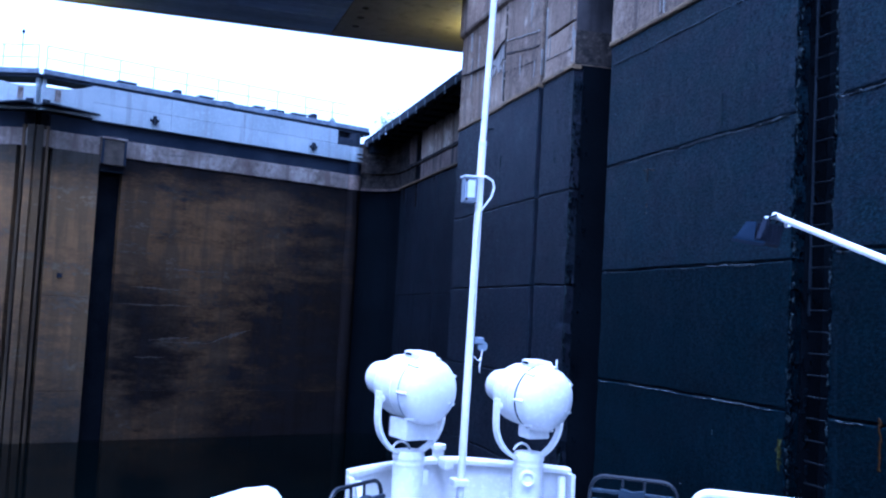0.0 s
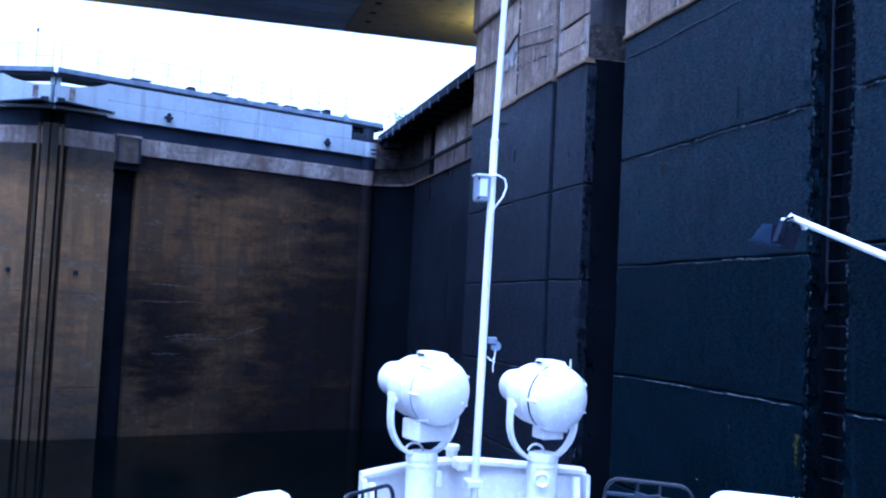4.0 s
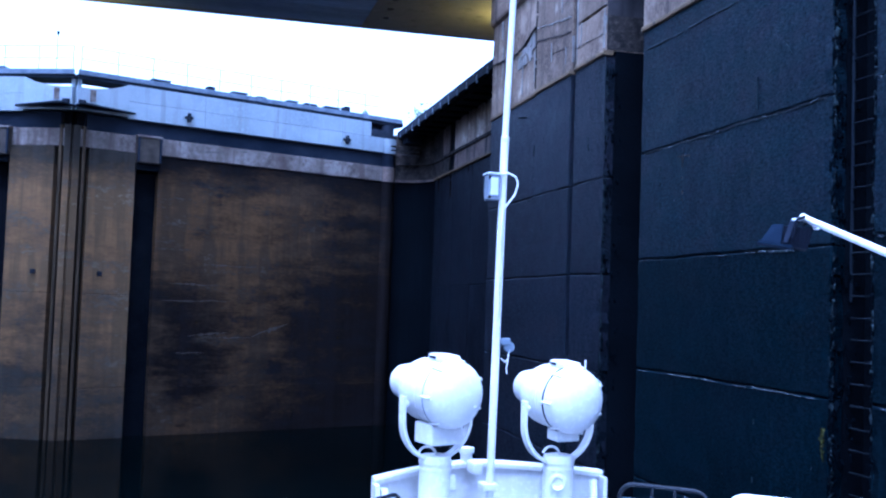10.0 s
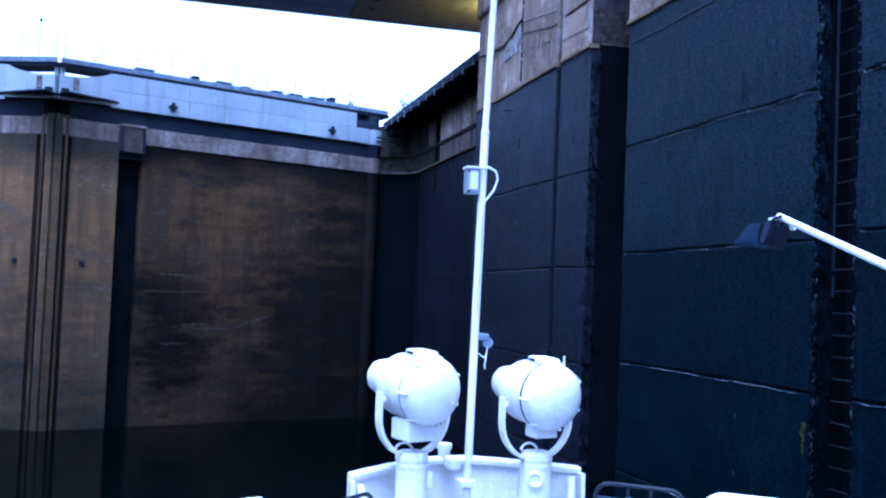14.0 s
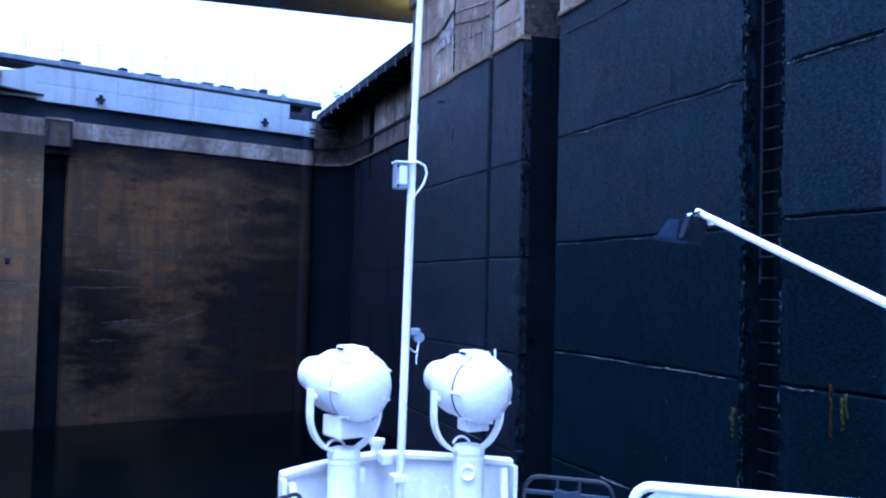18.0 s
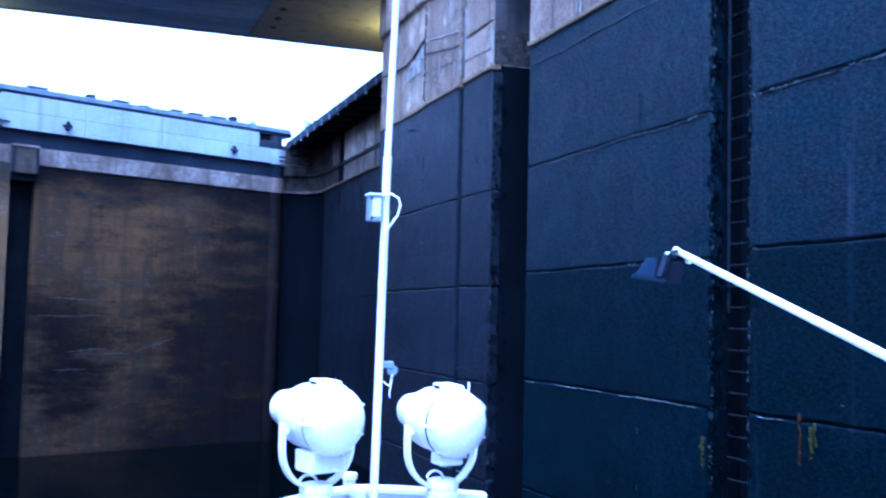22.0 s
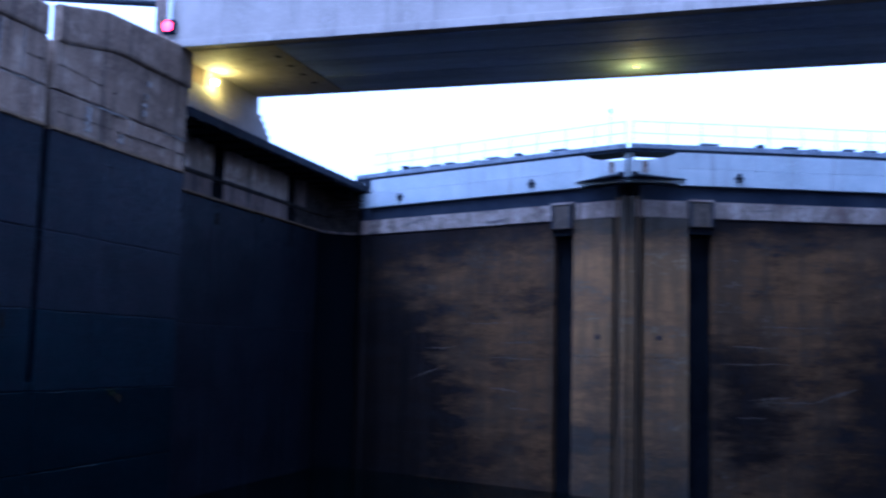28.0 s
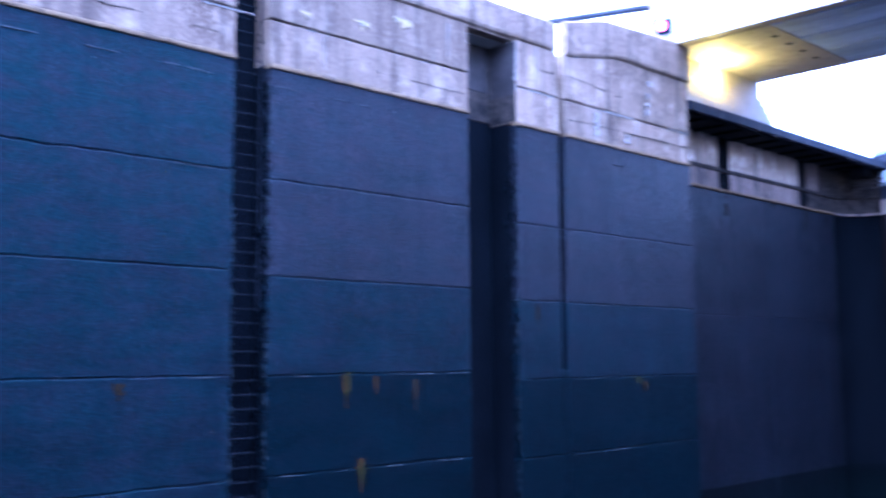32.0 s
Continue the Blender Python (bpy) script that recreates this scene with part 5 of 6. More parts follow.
def tree(at, h, seed):
    rnd = random.Random(seed)
    t = thing("tree", "small leafy tree far behind the lock gate", "tree", at, "far trees")
    A = Vector(at)
    bm = rod(A, A + Vector((0.1, 0, h * 0.62)), 0.1, 8, r2=0.04)
    for k in range(6):
        a = rnd.random() * math.tau
        b = A + Vector((0.1, 0, h * (0.3 + 0.05 * k)))
        rod(b, b + Vector((math.cos(a) * h * 0.1, math.sin(a) * h * 0.1, h * 0.25)), 0.04, 6, bm, 0.02)
    part("trunk", bm, M_BARK, t)
    bm = bmesh.new()
    for k in range(420):
        d = Vector((rnd.gauss(0, 1), rnd.gauss(0, 1), rnd.gauss(0, 1)))
        c = A + Vector((d.x * h * 0.075, d.y * h * 0.075, h * 0.7 + d.z * h * 0.07))
        n = Vector((rnd.gauss(0, 1), rnd.gauss(0, 1), rnd.gauss(0, 1))).normalized()
        u = n.orthogonal().normalized() * h * 0.018
        w = n.cross(u)
        bm.faces.new([bm.verts.new(c + p) for p in (u, w * 0.6, -u, -w * 0.6)])
    part("crown", bm, M_LEAF, t)


tree((19.6, 66, 14.75), 5.0, 5)

# ---- the vessel: upper deck, searchlights, mast ----
SX = 6.85          # its centre line
DECK = 4.38
vessel = thing("vessel", "passenger vessel with dark hull and grey upper deck in the lock", "ship", (SX, -6, WATER_Z))


def hull_bm():
    bm = bmesh.new()
    rows = []
    for y, w in ((-34, 4.2), (-30, 5.2), (-10, 5.6), (4, 5.2), (9, 3.6), (12, 1.8), (13.6, 0.15)):
        rows.append([bm.verts.new((SX + k * w * f, y, z)) for k, f, z in ((-1, 0.8, -1.6), (-1, 1, 0.6), (-1, 1, 1.9), (1, 1, 1.9), (1, 1, 0.6), (1, 0.8, -1.6))])
    for A, B in zip(rows, rows[1:]):
        for k in range(6):
            bm.faces.new((A[k], A[(k + 1) % 6], B[(k + 1) % 6], B[k]))
    bm.faces.new(rows[0])
    bm.faces.new(rows[-1])
    return bm


# hull and deckhouse are out of view; dark so the wall gets less bounce
part("hull", hull_bm(), M_HULL, vessel, "unseen hull, coloured dark to bounce little light")
part("deckhouse", box(SX - 3.6, SX + 3.6, -30, 4.6, 1.91, DECK - 0.15, bevel=0.08), M_HULL, vessel, "unseen deckhouse side, coloured dark to bounce little light")
part("upper_deck", box(SX - 3.9, SX + 3.9, -30.3, 5.6, DECK - 0.14, DECK, bevel=0.03), M_DECK, vessel, "grey painted upper deck")
part("searchlight_platform", prism([(SX - 0.74, 5.55), (SX + 0.74, 5.55), (SX + 0.74, 6.5), (SX, 6.85), (SX - 0.74, 6.5)], "z", DECK - 0.14, DECK - 0.002), M_DECK, vessel)


def front_bulwark():
    """The curved plate in front of the searchlights, with cap rail, stiffeners and returns."""
    b = thing("bow_bulwark", "curved white steel bulwark with cap rail before the searchlights", "bulwark", (SX, 6.6, DECK))
    top = 5.12

    def yy(x):
        return 6.80 - (0.56 if x < 0 else 0.44) * abs(x / 0.7) ** 1.4

    xs = [-0.70 + 0.0945 * k for k in range(15)]
    bm = bmesh.new()
    rows = [[bm.verts.new((SX + x * (1 - 0.06 * (1 - zf)), yy(x) + d - 0.12 * (1 - zf), DECK + (top - DECK) * zf)) for x in xs] for zf, d in ((0, 0), (1, 0), (1, 0.015), (0, 0.015))]
    for A, B in zip(rows, rows[1:] + rows[:1]):
        for i in range(len(xs) - 1):
            bm.faces.new((A[i], A[i + 1], B[i + 1], B[i]))
    bm.faces.new([r[0] for r in rows]), bm.faces.new([r[-1] for r in rows])
    part("plate", bm, M_WHITE, b, smooth=True)
    bm = bmesh.new()
    secs = []
    for x in xs:
        y = yy(x)
        secs.append([bm.verts.new((SX + x * 1.01, y + dy, top + dz)) for dy, dz in ((-0.045, -0.012), (-0.045, 0.012), (-0.03, 0.024), (0.03, 0.024), (0.045, 0.012), (0.045, -0.012))])
    for A, B in zip(secs, secs[1:]):
        for k in range(6):
            bm.faces.new((A[k], A[(k + 1) % 6], B[(k + 1) % 6], B[k]))
    bm.faces.new(secs[0]), bm.faces.new(secs[-1])
    part("cap_rail", bm, M_WHITE, b, "white flat cap rail", True)
    for s in (-1, 1):
        e = 0.70 if s < 0 else 0.623
        x, ye = SX + s * e, yy(s * e)
        part("end_flange", box(x - 0.012, x + 0.012, ye - 0.1, ye + 0.02, DECK, top - 0.005, bevel=0.004), M_WHITE, b)
        part("brace", tube([(SX + s * (e - 0.045), ye - 0.03, top - 0.03), (SX + s * (e - 0.13), ye - 0.3, DECK)], 0.024, 8), M_WHITE, b, "white slanting brace")
        part("stiffener", prism([(yy(s * 0.35) - 0.01, top - 0.03), (yy(s * 0.35) - 0.01, DECK), (yy(s * 0.35) - 0.2, DECK)], "x", SX + s * 0.35 - 0.008, SX + s * 0.35 + 0.008), M_WHITE, b, "white triangular stiffener")
    part("mast_bracket", box(SX - 0.07, SX - 0.01, 6.6, 6.74, top - 0.03, top + 0.035, bevel=0.012), M_WHITE, b, "white mast bracket at the rail")
    part("rail_socket", lathe([(0, 0.035), (0.05, 0.035), (0.05, 0.045), (0.08, 0.045), (0.085, 0.02)], (SX - 0.065, 6.76, top + 0.02), (0, 0, 1), 14), M_WHITE, b, "small white socket on the rail", True)
    part("pin_rail", box(SX - 0.05, SX + 0.05, 6.52, 6.56, DECK + 0.35, DECK + 0.42, bevel=0.01), M_WHITE, b)
    return b


front_bulwark()


def searchlight(at, gap, aim):
    """A drum searchlight in a fork on a post; built at its post's foot."""
    P = Vector(at)
    sl = thing("searchlight", "white painted drum searchlight in a fork on a round post", "searchlight", at, "searchlights on the foredeck")
    zt = 5.25
    h = zt - P.z
    part("post", lathe([(0, 0.11), (0.02, 0.11), (0.025, 0.084), (h - 0.085, 0.084), (h - 0.083, 0.087), (h - 0.07, 0.087), (h - 0.068, 0.084),
                        (h - 0.05, 0.084), (h - 0.048, 0.088), (h - 0.03, 0.088), (h - 0.005, 0.078), (h, 0.06)], P, (0, 0, 1), 28), M_WHITE, sl, "white round post with collar rings", True)
    C = Vector((P.x - (0.008 if gap else 0), P.y, 5.563 if gap else 5.585))
    ax = Vector(aim).normalized()     # towards the lens
    acr = ax.cross(Vector((0, 0, 1))).normalized()
    drum = part("drum", lathe([(-0.1, 0.174), (-0.08, 0.173), (0.04, 0.172), (0.085, 0.17), (0.12, 0.164), (0.15, 0.15), (0.168, 0.125), (0.172, 0.09)], C, ax, 40), M_WHITE, sl, "white drum body", True)
    snout = part("snout", lathe([(0.04, 0.14), (0.12, 0.124), (0.2, 0.11), (0.27, 0.099), (0.31, 0.09), (0.328, 0.078), (0.32, 0.068), (0.28, 0.064)], C + Vector((0, 0, 0.01)), ax, 32), M_WHITE, sl, "white tapering front hood", True)
    part("glass", lathe([(0.285, 0.064), (0.29, 0.04), (0.295, 0)], C + Vector((0, 0, 0.01)), ax, 24), M_GLASS, snout, "clear front glass", True)
    part("band", lathe([(-0.02, 0.1705), (-0.02, 0.1745), (0.0, 0.1745), (0.0, 0.1705)], C, ax, 40), M_WHITE, drum, "", True)
    part("rear_dome", lathe([(-0.24, 0.0), (-0.237, 0.045), (-0.226, 0.09), (-0.208, 0.129), (-0.186, 0.156), (-0.16, 0.173), (-0.13, 0.181), (-0.105, 0.182)], C, ax, 40), M_WHITE, sl, "domed white rear cover", True)
    part("rim_gasket", lathe([(-0.104, 0.1825), (-0.1, 0.1845), (-0.093, 0.1845), (-0.09, 0.1825)] if gap else [(-0.105, 0.182), (-0.103, 0.1832), (-0.097, 0.1832), (-0.095, 0.172)], C, ax, 40), M_RUBBER if gap else M_STEEL, sl,
         "black rubber gasket" if gap else "grey worn gasket", True)
    for k in range(7):
        a = k * math.tau / 7 + 0.4
        side = acr * math.cos(a) + ax.cross(acr) * math.sin(a)
        p = C + side * 0.176 - ax * 0.145
        part("clamp", rod(p - ax * 0.022, p + ax * 0.05 + side * 0.012, 0.0085, 8), M_WHITE, sl, "small white clamp bolt")
    p = C - ax * 0.19 + acr * 0.06 + Vector((0, 0, -0.05))
    part("latch", box(p.x - 0.035, p.x + 0.035, p.y - 0.03, p.y + 0.01, p.z - 0.006, p.z + 0.006, bevel=0.004), M_WHITE, sl)

    def along(v):
        q = v - C
        return C + acr * q.x + ax * q.y + Vector((0, 0, q.z))

    vent = part("vent_cap", box(C.x - 0.06, C.x + 0.06, C.y - 0.12, C.y + 0.02, C.z + 0.15, C.z + 0.203, bevel=0.016, turn=along), M_WHITE, sl, "white ventilator cap on top")
    part("vent_slot", box(C.x - 0.063, C.x - 0.058, C.y - 0.05, C.y + 0.0, C.z + 0.178, C.z + 0.192, turn=along), M_RUBBER, vent, "dark ventilation slot")
    gw, gz = (0.145, 0.228) if gap else (0.215, 0.27)
    part("gear_box", box(C.x - gw / 2, C.x + gw / 2, C.y - 0.1, C.y + gw * 0.7 - 0.1, C.z - gz, C.z - 0.16, bevel=0.01, turn=along), M_WHITE, sl, "white box under the drum")
    # fork across the drum
    R = 0.228
    pts = []
    for k in range(17):
        a = math.pi * k / 16
        pts.append(C + acr * (-R * math.cos(a)) + Vector((0, 0, -0.15 - 0.21 * math.sin(a))))
    pts = [C - acr * R + Vector((0, 0, -0.02))] + pts + [C + acr * R + Vector((0, 0, -0.02))]
    bm = bmesh.new()
    secs = []
    for i, p in enumerate(pts):
        d = (pts[min(i + 1, len(pts) - 1)] - pts[max(i - 1, 0)]).normalized()
        nrm = d.cross(ax).normalized()
        secs.append([bm.verts.new(p + ax * u * 0.02 + nrm * v * 0.009) for u, v in ((-1, -1), (1, -1), (1, 1), (-1, 1))])
    for A, B in zip(secs, secs[1:]):
        for k in range(4):
            bm.faces.new((A[k], A[(k + 1) % 4], B[(k + 1) % 4], B[k]))
    bm.faces.new(secs[0]), bm.faces.new(secs[-1])
    part("fork", bm, M_WHITE, sl, "white U-shaped fork", True)
    for s in (-1, 1):
        part("pivot", lathe([(0, 0.018), (0.03, 0.018), (0.04, 0.011)], C + acr * s * 0.2 + Vector((0, 0, -0.06)), acr * s, 14), M_WHITE, sl, "white pivot knob", True)
    part("cable", tube([Vector((P.x, P.y - 0.02, zt - 0.01)) + Vector((0.05 * math.cos(t) - 0.05, 0, 0.055 * math.sin(t))) for t in [k * 0.28 for k in range(11)]], 0.007, 6), M_WHITE, sl, "looped white cable")
    if gap:
        part("lead", tube([C + acr * (0.13 + 0.07 * math.sin(k * 0.35)) - ax * 0.12 + Vector((0, 0, 0.13 - 0.012 * k)) for k in range(9)], 0.0035, 6), M_WHITE, sl, "thin bent lead")
        part("pin", rod(C + acr * 0.1 - ax * 0.1 + Vector((0, 0, 0.13)), C + acr * 0.1 - ax * 0.1 + Vector((0, 0, 0.215)), 0.006, 8), M_WHITE, sl)
        part("port_ring", lathe([(0, 0.045), (0.03, 0.045), (0.035, 0.035), (0.02, 0.02), (0.02, 0.0)], Vector((P.x - 0.03, P.y - 0.075, 5.11)), (-0.3, -1, 0), 18), M_WHITE, sl, "round white cable gland", True)
    else:
        part("side_lug", box(P.x + 0.08, P.x + 0.115, P.y - 0.02, P.y + 0.02, 5.06, 5.14, bevel=0.008), M_WHITE, sl, "white lug on the post")
    return sl


searchlight((6.485, 6.3, DECK), False, (-0.42, 0.9, 0.07))
searchlight((7.18, 6.3, DECK), True, (-0.29, 0.96, 0.07))


def signal_mast():
    m = thing("signal_mast", "slim white telescoping signal mast at the bulwark", "mast", (6.84, 6.5, DECK))
    a, j, t = Vector((6.845, 6.5, DECK)), Vector((6.88, 6.5, 7.0)), Vector((6.955, 6.5, 9.6))
    part("lower_tube", rod(a, j, 0.0225, 20), M_WHITE, m, "white lower tube", True)
    part("collar", lathe([(0, 0.022), (0.004, 0.0245), (0.03, 0.0245), (0.034, 0.019)], j - Vector((0, 0, 0.02)), t - j, 20), M_WHITE, m, "", True)
    part("upper_tube", rod(j, t, 0.0185, 20), M_WHITE, m, "thinner white upper tube", True)
    bx = part("junction_box", box(6.775, 6.85, 6.46, 6.54, 6.645, 6.79, bevel=0.008), M_JBOX, m, "small grey junction box")
    part("box_lid", box(6.768, 6.857, 6.453, 6.547, 6.788, 6.8, bevel=0.004), M_GREYBOX, bx)
    part("box_ridge", box(6.79, 6.835, 6.452, 6.461, 6.67, 6.77, bevel=0.003), M_GREYBOX, bx)
    for z in (6.66, 6.77):
        part("box_screw", lathe([(0, 0.008), (0.006, 0.008)], (6.785, 6.459, z), (0, -1, 0), 8), M_RUST, bx, "rusty screw")
    part("cable_loop", tube([(6.85, 6.47, 6.795), (6.9, 6.465, 6.8), (6.94, 6.462, 6.78), (6.952, 6.462, 6.74), (6.935, 6.462, 6.68), (6.9, 6.465, 6.63), (6.872, 6.467, 6.59), (6.862, 6.468, 6.4), (6.858, 6.468, 6.0)], 0.006, 8), M_WHITE, m, "white cable looping over the tube", True)
    br = part("block_bracket", box(6.885, 6.945, 6.48, 6.52, 5.83, 5.87, bevel=0.008), M_STEEL, m, "small grey pulley bracket")
    part("pulley", lathe([(-0.012, 0.03), (0, 0.022), (0.012, 0.03)], (6.94, 6.5, 5.82), (0, 1, 0), 16), M_STEEL, br)
    part("halyard", tube([(6.94, 6.49, 5.8), (6.932, 6.49, 5.755), (6.918, 6.485, 5.735), (6.905, 6.48, 5.742), (6.885, 6.48, 5.76)], 0.0032, 6), M_WHITE, m, "white rope end")
    part("rope_tail", tube([(6.935, 6.488, 5.77), (6.93, 6.487, 5.73), (6.924, 6.486, 5.70), (6.928, 6.486, 5.67)], 0.003, 6), M_WHITE, m, "frayed rope end")
    part("foot_clamp", box(6.80, 6.89, 6.455, 6.56, 5.02, 5.06, bevel=0.008), M_WHITE, m)
    part("foot_clamp", box(6.80, 6.89, 6.455, 6.56, 4.86, 4.90, bevel=0.008), M_WHITE, m)
    return m


signal_mast()


def boom_light():
    f = thing("floodlight_boom", "white boom pole carrying a dark floodlight at its tip", "floodlight", (6.18, -1.6, DECK))
    tip, end = Vector((6.751, 3.383, 6.313)), Vector((6.62, 2.49, 6.067))
    d = (end - tip).normalized()
    foot = tip + d * 4.6
    part("pole", rod(tip, foot, 0.0088, 16), M_WHITE, f, "white painted pole", True)
    part("end_cap", lathe([(-0.008, 0.007), (-0.006, 0.0096), (0.012, 0.0096), (0.014, 0.0089)], tip, d, 14), M_WHITE, f, "", True)
    part("stand", rod((foot.x, foot.y, DECK), (foot.x, foot.y, foot.z + 0.06), 0.025, 14), M_WHITE, f)
    # floodlight hanging below the tip
    R = Vector((0.86, -0.5, 0)).normalized()     # along the housing, towards the tip
    N = Vector((-R.y, R.x, 0)).normalized()      # away from the viewer

    def at(u, n, z):
        return tip + R * u + N * n + Vector((0, 0, z))

    def hexa(name, rows, mat, label="", parent=f):
        bm = bmesh.new()
        A = [bm.verts.new(at(*p)) for p in rows[:4]]
        B = [bm.verts.new(at(*p)) for p in rows[4:]]
        bm.faces.new(A), bm.faces.new(B)
        for i in range(4):
            bm.faces.new((A[i], A[(i + 1) % 4], B[(i + 1) % 4], B[i]))
        return part(name, bm, mat, parent, label)

    hexa("hood", [(-0.108, -0.05, -0.066), (-0.058, -0.048, -0.074), (-0.052, -0.04, -0.022), (-0.08, -0.04, -0.022),
                  (-0.108, 0.05, -0.066), (-0.058, 0.048, -0.074), (-0.052, 0.04, -0.022), (-0.08, 0.04, -0.022)], M_NAVY, "dark tapered lamp hood")
    hexa("housing", [(-0.056, -0.05, -0.076), (0.008, -0.05, -0.088), (0.022, -0.046, -0.032), (-0.05, -0.046, -0.026),
                     (-0.056, 0.05, -0.076), (0.008, 0.05, -0.088), (0.022, 0.046, -0.032), (-0.05, 0.046, -0.026)], M_LAMPBLACK, "black lamp housing")
    hexa("front_frame", [(-0.118, -0.055, -0.071), (-0.03, -0.055, -0.084), (-0.03, -0.055, -0.078), (-0.112, -0.055, -0.064),
                         (-0.118, 0.055, -0.071), (-0.03, 0.055, -0.084), (-0.03, 0.055, -0.078), (-0.112, 0.055, -0.064)], M_NAVY)
    hexa("strap", [(-0.054, -0.06, -0.07), (-0.042, -0.06, -0.072), (-0.022, -0.056, -0.014), (-0.036, -0.056, -0.014),
                   (-0.054, -0.057, -0.07), (-0.042, -0.057, -0.072), (-0.022, -0.053, -0.014), (-0.036, -0.053, -0.014)], M_RECESS, "blue-grey stirrup strap")
    part("clamp", rod(at(-0.03, -0.03, -0.01), at(0.012, -0.02, -0.004), 0.0045, 8), M_GREYBOX, f, "pale clamp at the pole's tip")
    for k in range(4):
        u = -0.024 + 0.011 * k
        hexa("fin", [(u, -0.054, -0.075), (u + 0.004, -0.054, -0.075), (u + 0.008, -0.05, -0.03), (u + 0.004, -0.05, -0.03),
                     (u, -0.049, -0.075), (u + 0.004, -0.049, -0.075), (u + 0.008, -0.045, -0.03), (u + 0.004, -0.045, -0.03)], M_LAMPBLACK)
    part("stirrup", tube([at(-0.03, -0.062, -0.06), at(-0.02, -0.062, -0.012), at(0.0, -0.03, 0.0), at(0.0, 0.03, 0.0), at(-0.02, 0.062, -0.012), at(-0.03, 0.062, -0.06)], 0.004, 6), M_LAMPBLACK, f, "dark stirrup bracket")
    part("bolt", lathe([(0, 0.008), (0.012, 0.008)], at(0.025, -0.035, -0.028), (0.4, -1, 0), 8), M_WHITE, f, "pale bolt")
    part("lead", tube([at(0.0, 0, -0.02), at(0.02, -0.02, -0.005), at(0.035, -0.01, -0.012), at(0.06, 0, -0.02)], 0.004, 6), M_RUBBER, f)
    return f


boom_light()


def wing_bulwark():
    """White deck front beside the searchlight platform, slanting aft: a framed panel with a rounded corner."""
    w = thing("wing_bulwark", "white steel deck front with rounded frame and pale panel", "bulwark", (8.4, 4.5, DECK))
    top = 5.225
    P = lambda u, z, d=0.0: (7.57 + 0.79 * u + 0.61 * d, 5.17 - 0.61 * u + 0.79 * d, z)
    bm = bmesh.new()
    prof = [(0.02, DECK), (3.0, DECK), (3.0, top - 0.02), (0.1, top - 0.02), (0.02, top - 0.08)]
    A, B = [bm.verts.new(P(u, z, -0.006)) for u, z in prof], [bm.verts.new(P(u, z, 0.006)) for u, z in prof]
    bm.faces.new(A), bm.faces.new(B)
    for i in range(5):
        bm.faces.new((A[i], A[(i + 1) % 5], B[(i + 1) % 5], B[i]))
    part("panel", bm, M_GREYBOX, w, "pale blue-grey panel")
    pts = [P(0, DECK)] + [P(0.08 * (1 - math.cos(a)), top - 0.08 + 0.08 * math.sin(a)) for a in [math.pi / 2 * i / 6 for i in range(7)]] + [P(3.0, top)]
    part("frame", tube(pts, 0.024, 10), M_WHITE, w, "rounded white frame tube", True)
    for i in range(1, 4):
        part("stanchion", rod(P(i * 0.75, DECK, -0.03), P(i * 0.75, top - 0.03, -0.03), 0.015, 8), M_WHITE, w)
    return w


wing_bulwark()


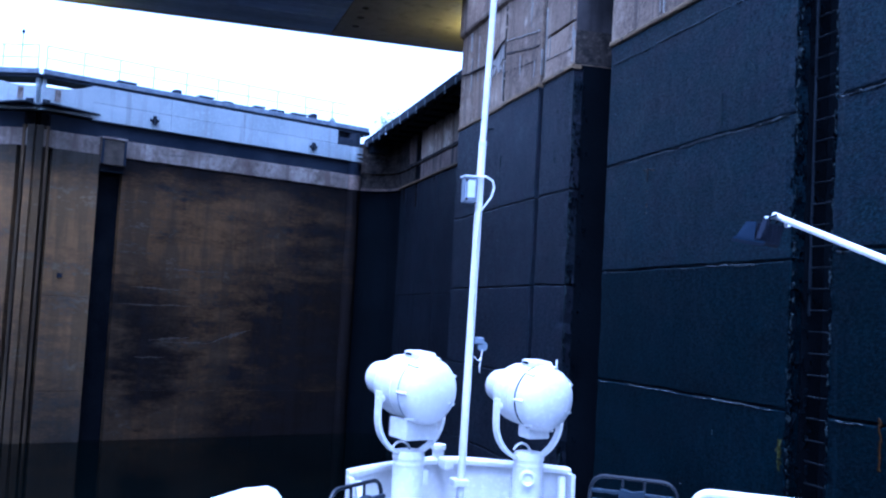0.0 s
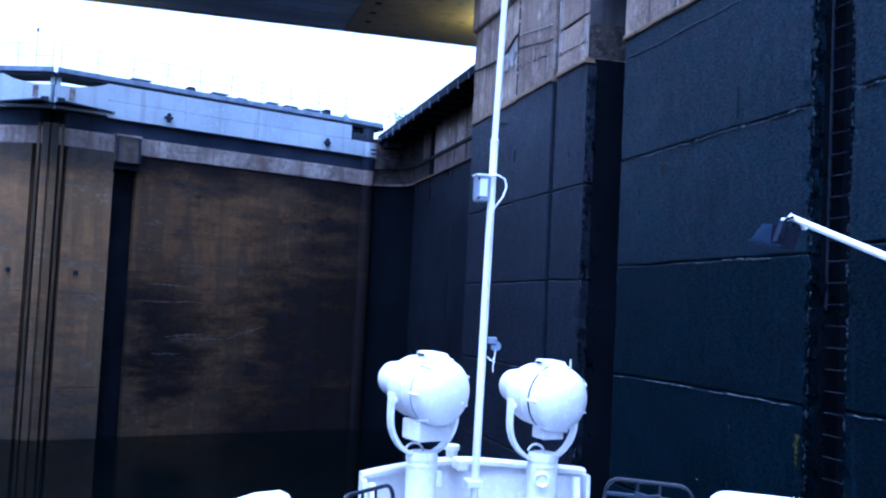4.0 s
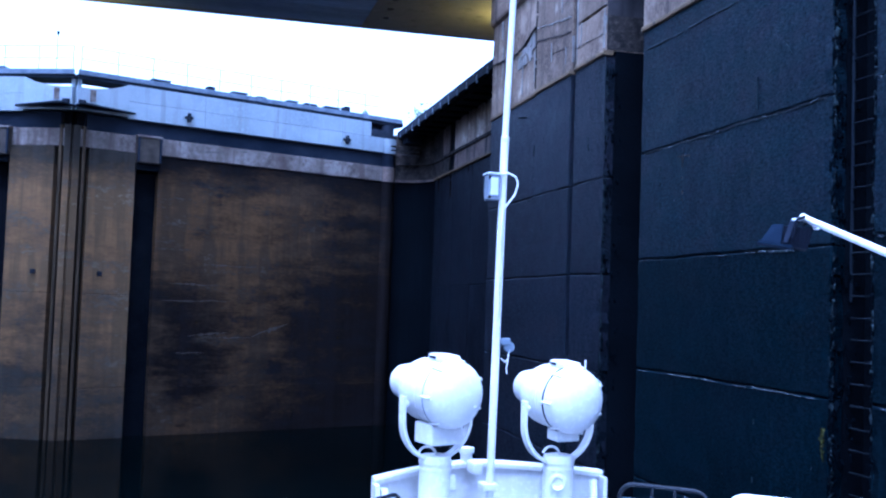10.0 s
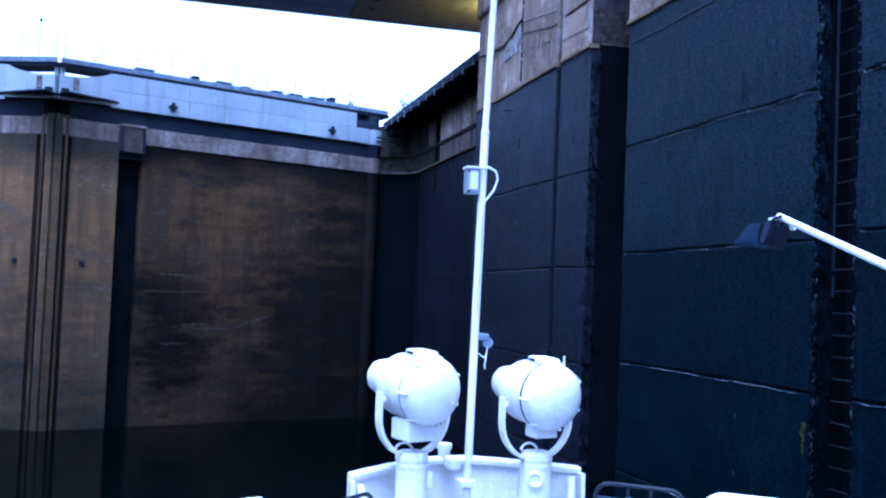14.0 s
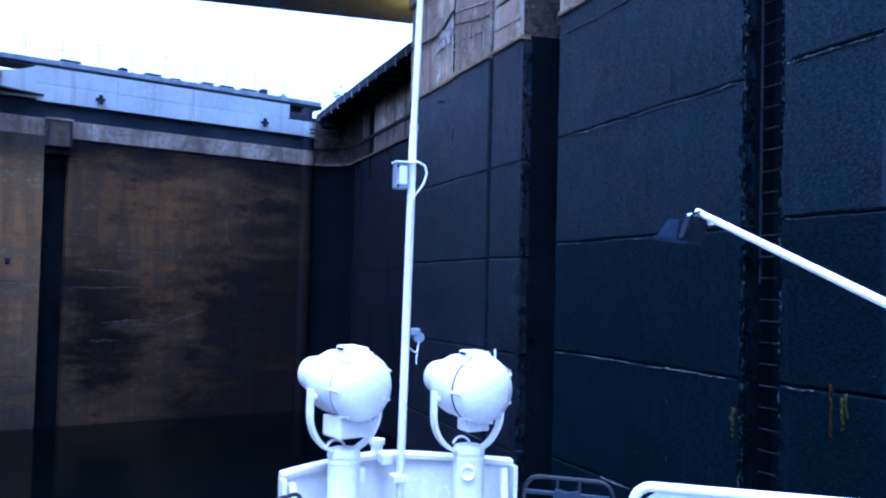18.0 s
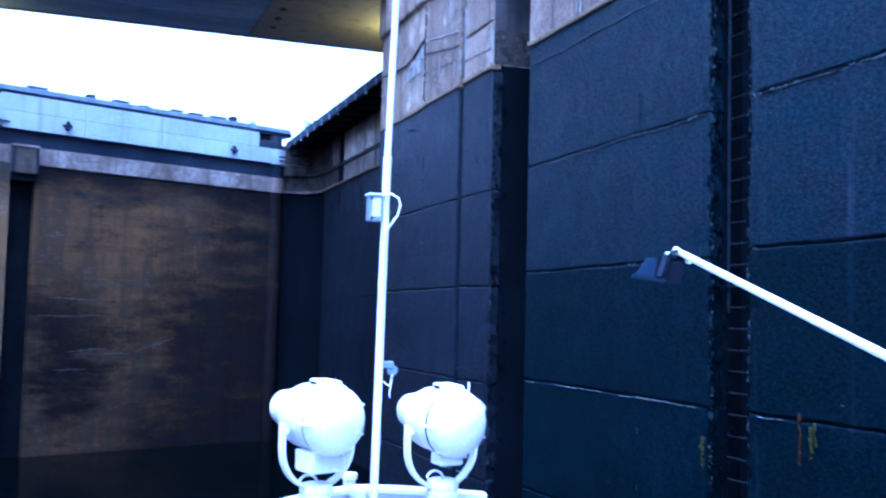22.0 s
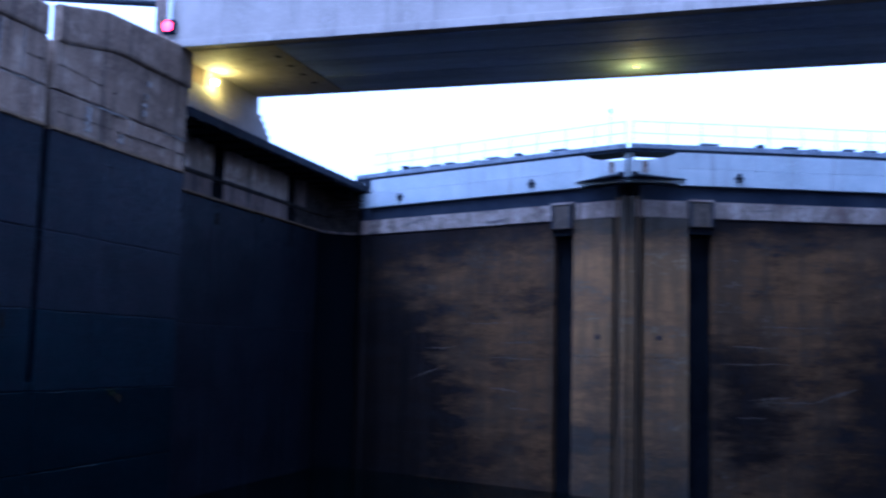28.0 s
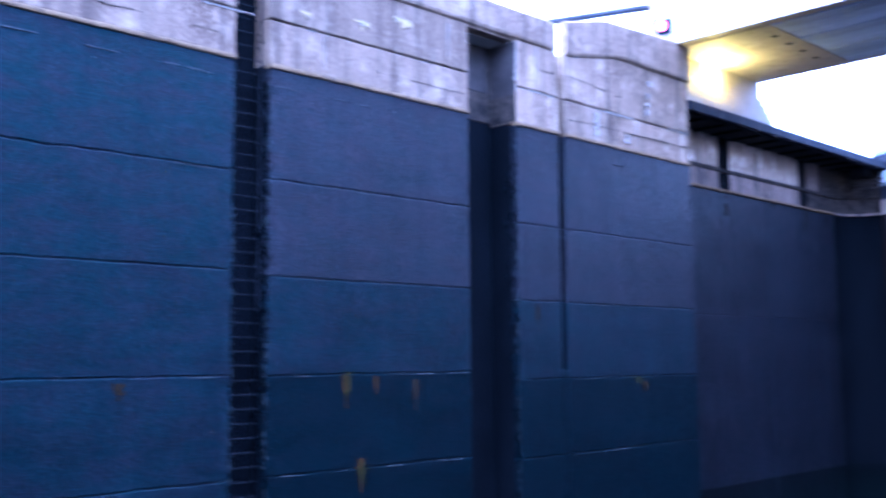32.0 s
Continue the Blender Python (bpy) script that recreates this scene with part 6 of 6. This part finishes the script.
def deck_locker():
    c = thing("deck_locker", "white steel deck locker with a sloping lid", "locker", (5.45, 5.0, DECK))
    prof = [(5.18, DECK), (5.66, DECK), (5.66, 5.178), (5.635, 5.223), (5.60, 5.238), (5.5, 5.228), (5.36, 5.184), (5.24, 5.13), (5.18, 5.1)]
    part("body", prism(prof, "y", 4.86, 5.2), M_WHITE, c)
    part("side_panel", box(5.661, 5.668, 4.89, 5.17, 4.6, 5.16, bevel=0.003), M_GREYBOX, c, "blue-grey side panel")
    part("lid_rim", tube([(5.18, 4.855, 5.105), (5.24, 4.855, 5.135), (5.36, 4.855, 5.189), (5.5, 4.855, 5.233), (5.6, 4.855, 5.243), (5.64, 4.855, 5.228), (5.668, 4.855, 5.178)], 0.01, 8), M_WHITE, c)
    return c


deck_locker()


def deck_chair(m):
    """Black tubular chair, its back to the bow; built at the origin, facing -y."""
    c = thing("deck_chair", "black tubular steel chair with slatted back on the upper deck", "chair", (0, 0, 0), "black chairs on the deck")
    W = 0.178
    arch = [(-W, 0.02, 0.45), (-W, 0.06, 0.9)] + [(-W + 0.06 * (1 - math.cos(a)), 0.07, 0.92 + 0.06 * math.sin(a)) for a in [math.pi / 2 * i / 5 for i in range(6)]]
    arch += [(-x, y, z) for x, y, z in reversed(arch)]
    part("back_frame", tube(arch, 0.008, 8), M_BLACK, c, "", True)
    for z0, z1 in ((0.914, 0.93), (0.868, 0.89), (0.76, 0.82), (0.62, 0.68)):
        part("back_slat", box(-W + 0.01, W - 0.01, 0.042, 0.062, z0, z1, bevel=0.006), M_CHAIR, c)
    part("back_plate", prism([(-0.056, 0.89), (0.056, 0.89), (0.048, 0.94), (0.0, 0.93), (-0.048, 0.94)], "y", 0.036, 0.066), M_CHAIR, c, "centre plate of the back, sky sheen in its colour")
    for x in (-0.045, 0.045):
        part("back_strut", rod((x, 0.055, 0.6), (x, 0.066, 0.975), 0.006, 8), M_BLACK, c)
    part("seat", box(-W, W, -0.42, 0.03, 0.43, 0.455, bevel=0.01), M_BLACK, c)
    for x in (-W + 0.015, W - 0.015):
        part("front_leg", rod((x, -0.4, 0), (x, -0.38, 0.43), 0.009, 8), M_BLACK, c)
        part("rear_leg", rod((x, 0.07, 0), (x, 0.02, 0.45), 0.009, 8), M_BLACK, c)
        part("armrest", tube([(x, 0.05, 0.66), (x, -0.3, 0.65), (x, -0.36, 0.6), (x, -0.38, 0.44)], 0.009, 8), M_BLACK, c)
    c.matrix_basis = m
    return c


first_chair = deck_chair(pose(6.97, 4.64, DECK, 0, 0, -40))
copy_thing(first_chair, pose(5.885, 4.48, DECK, 0, 0, 47))
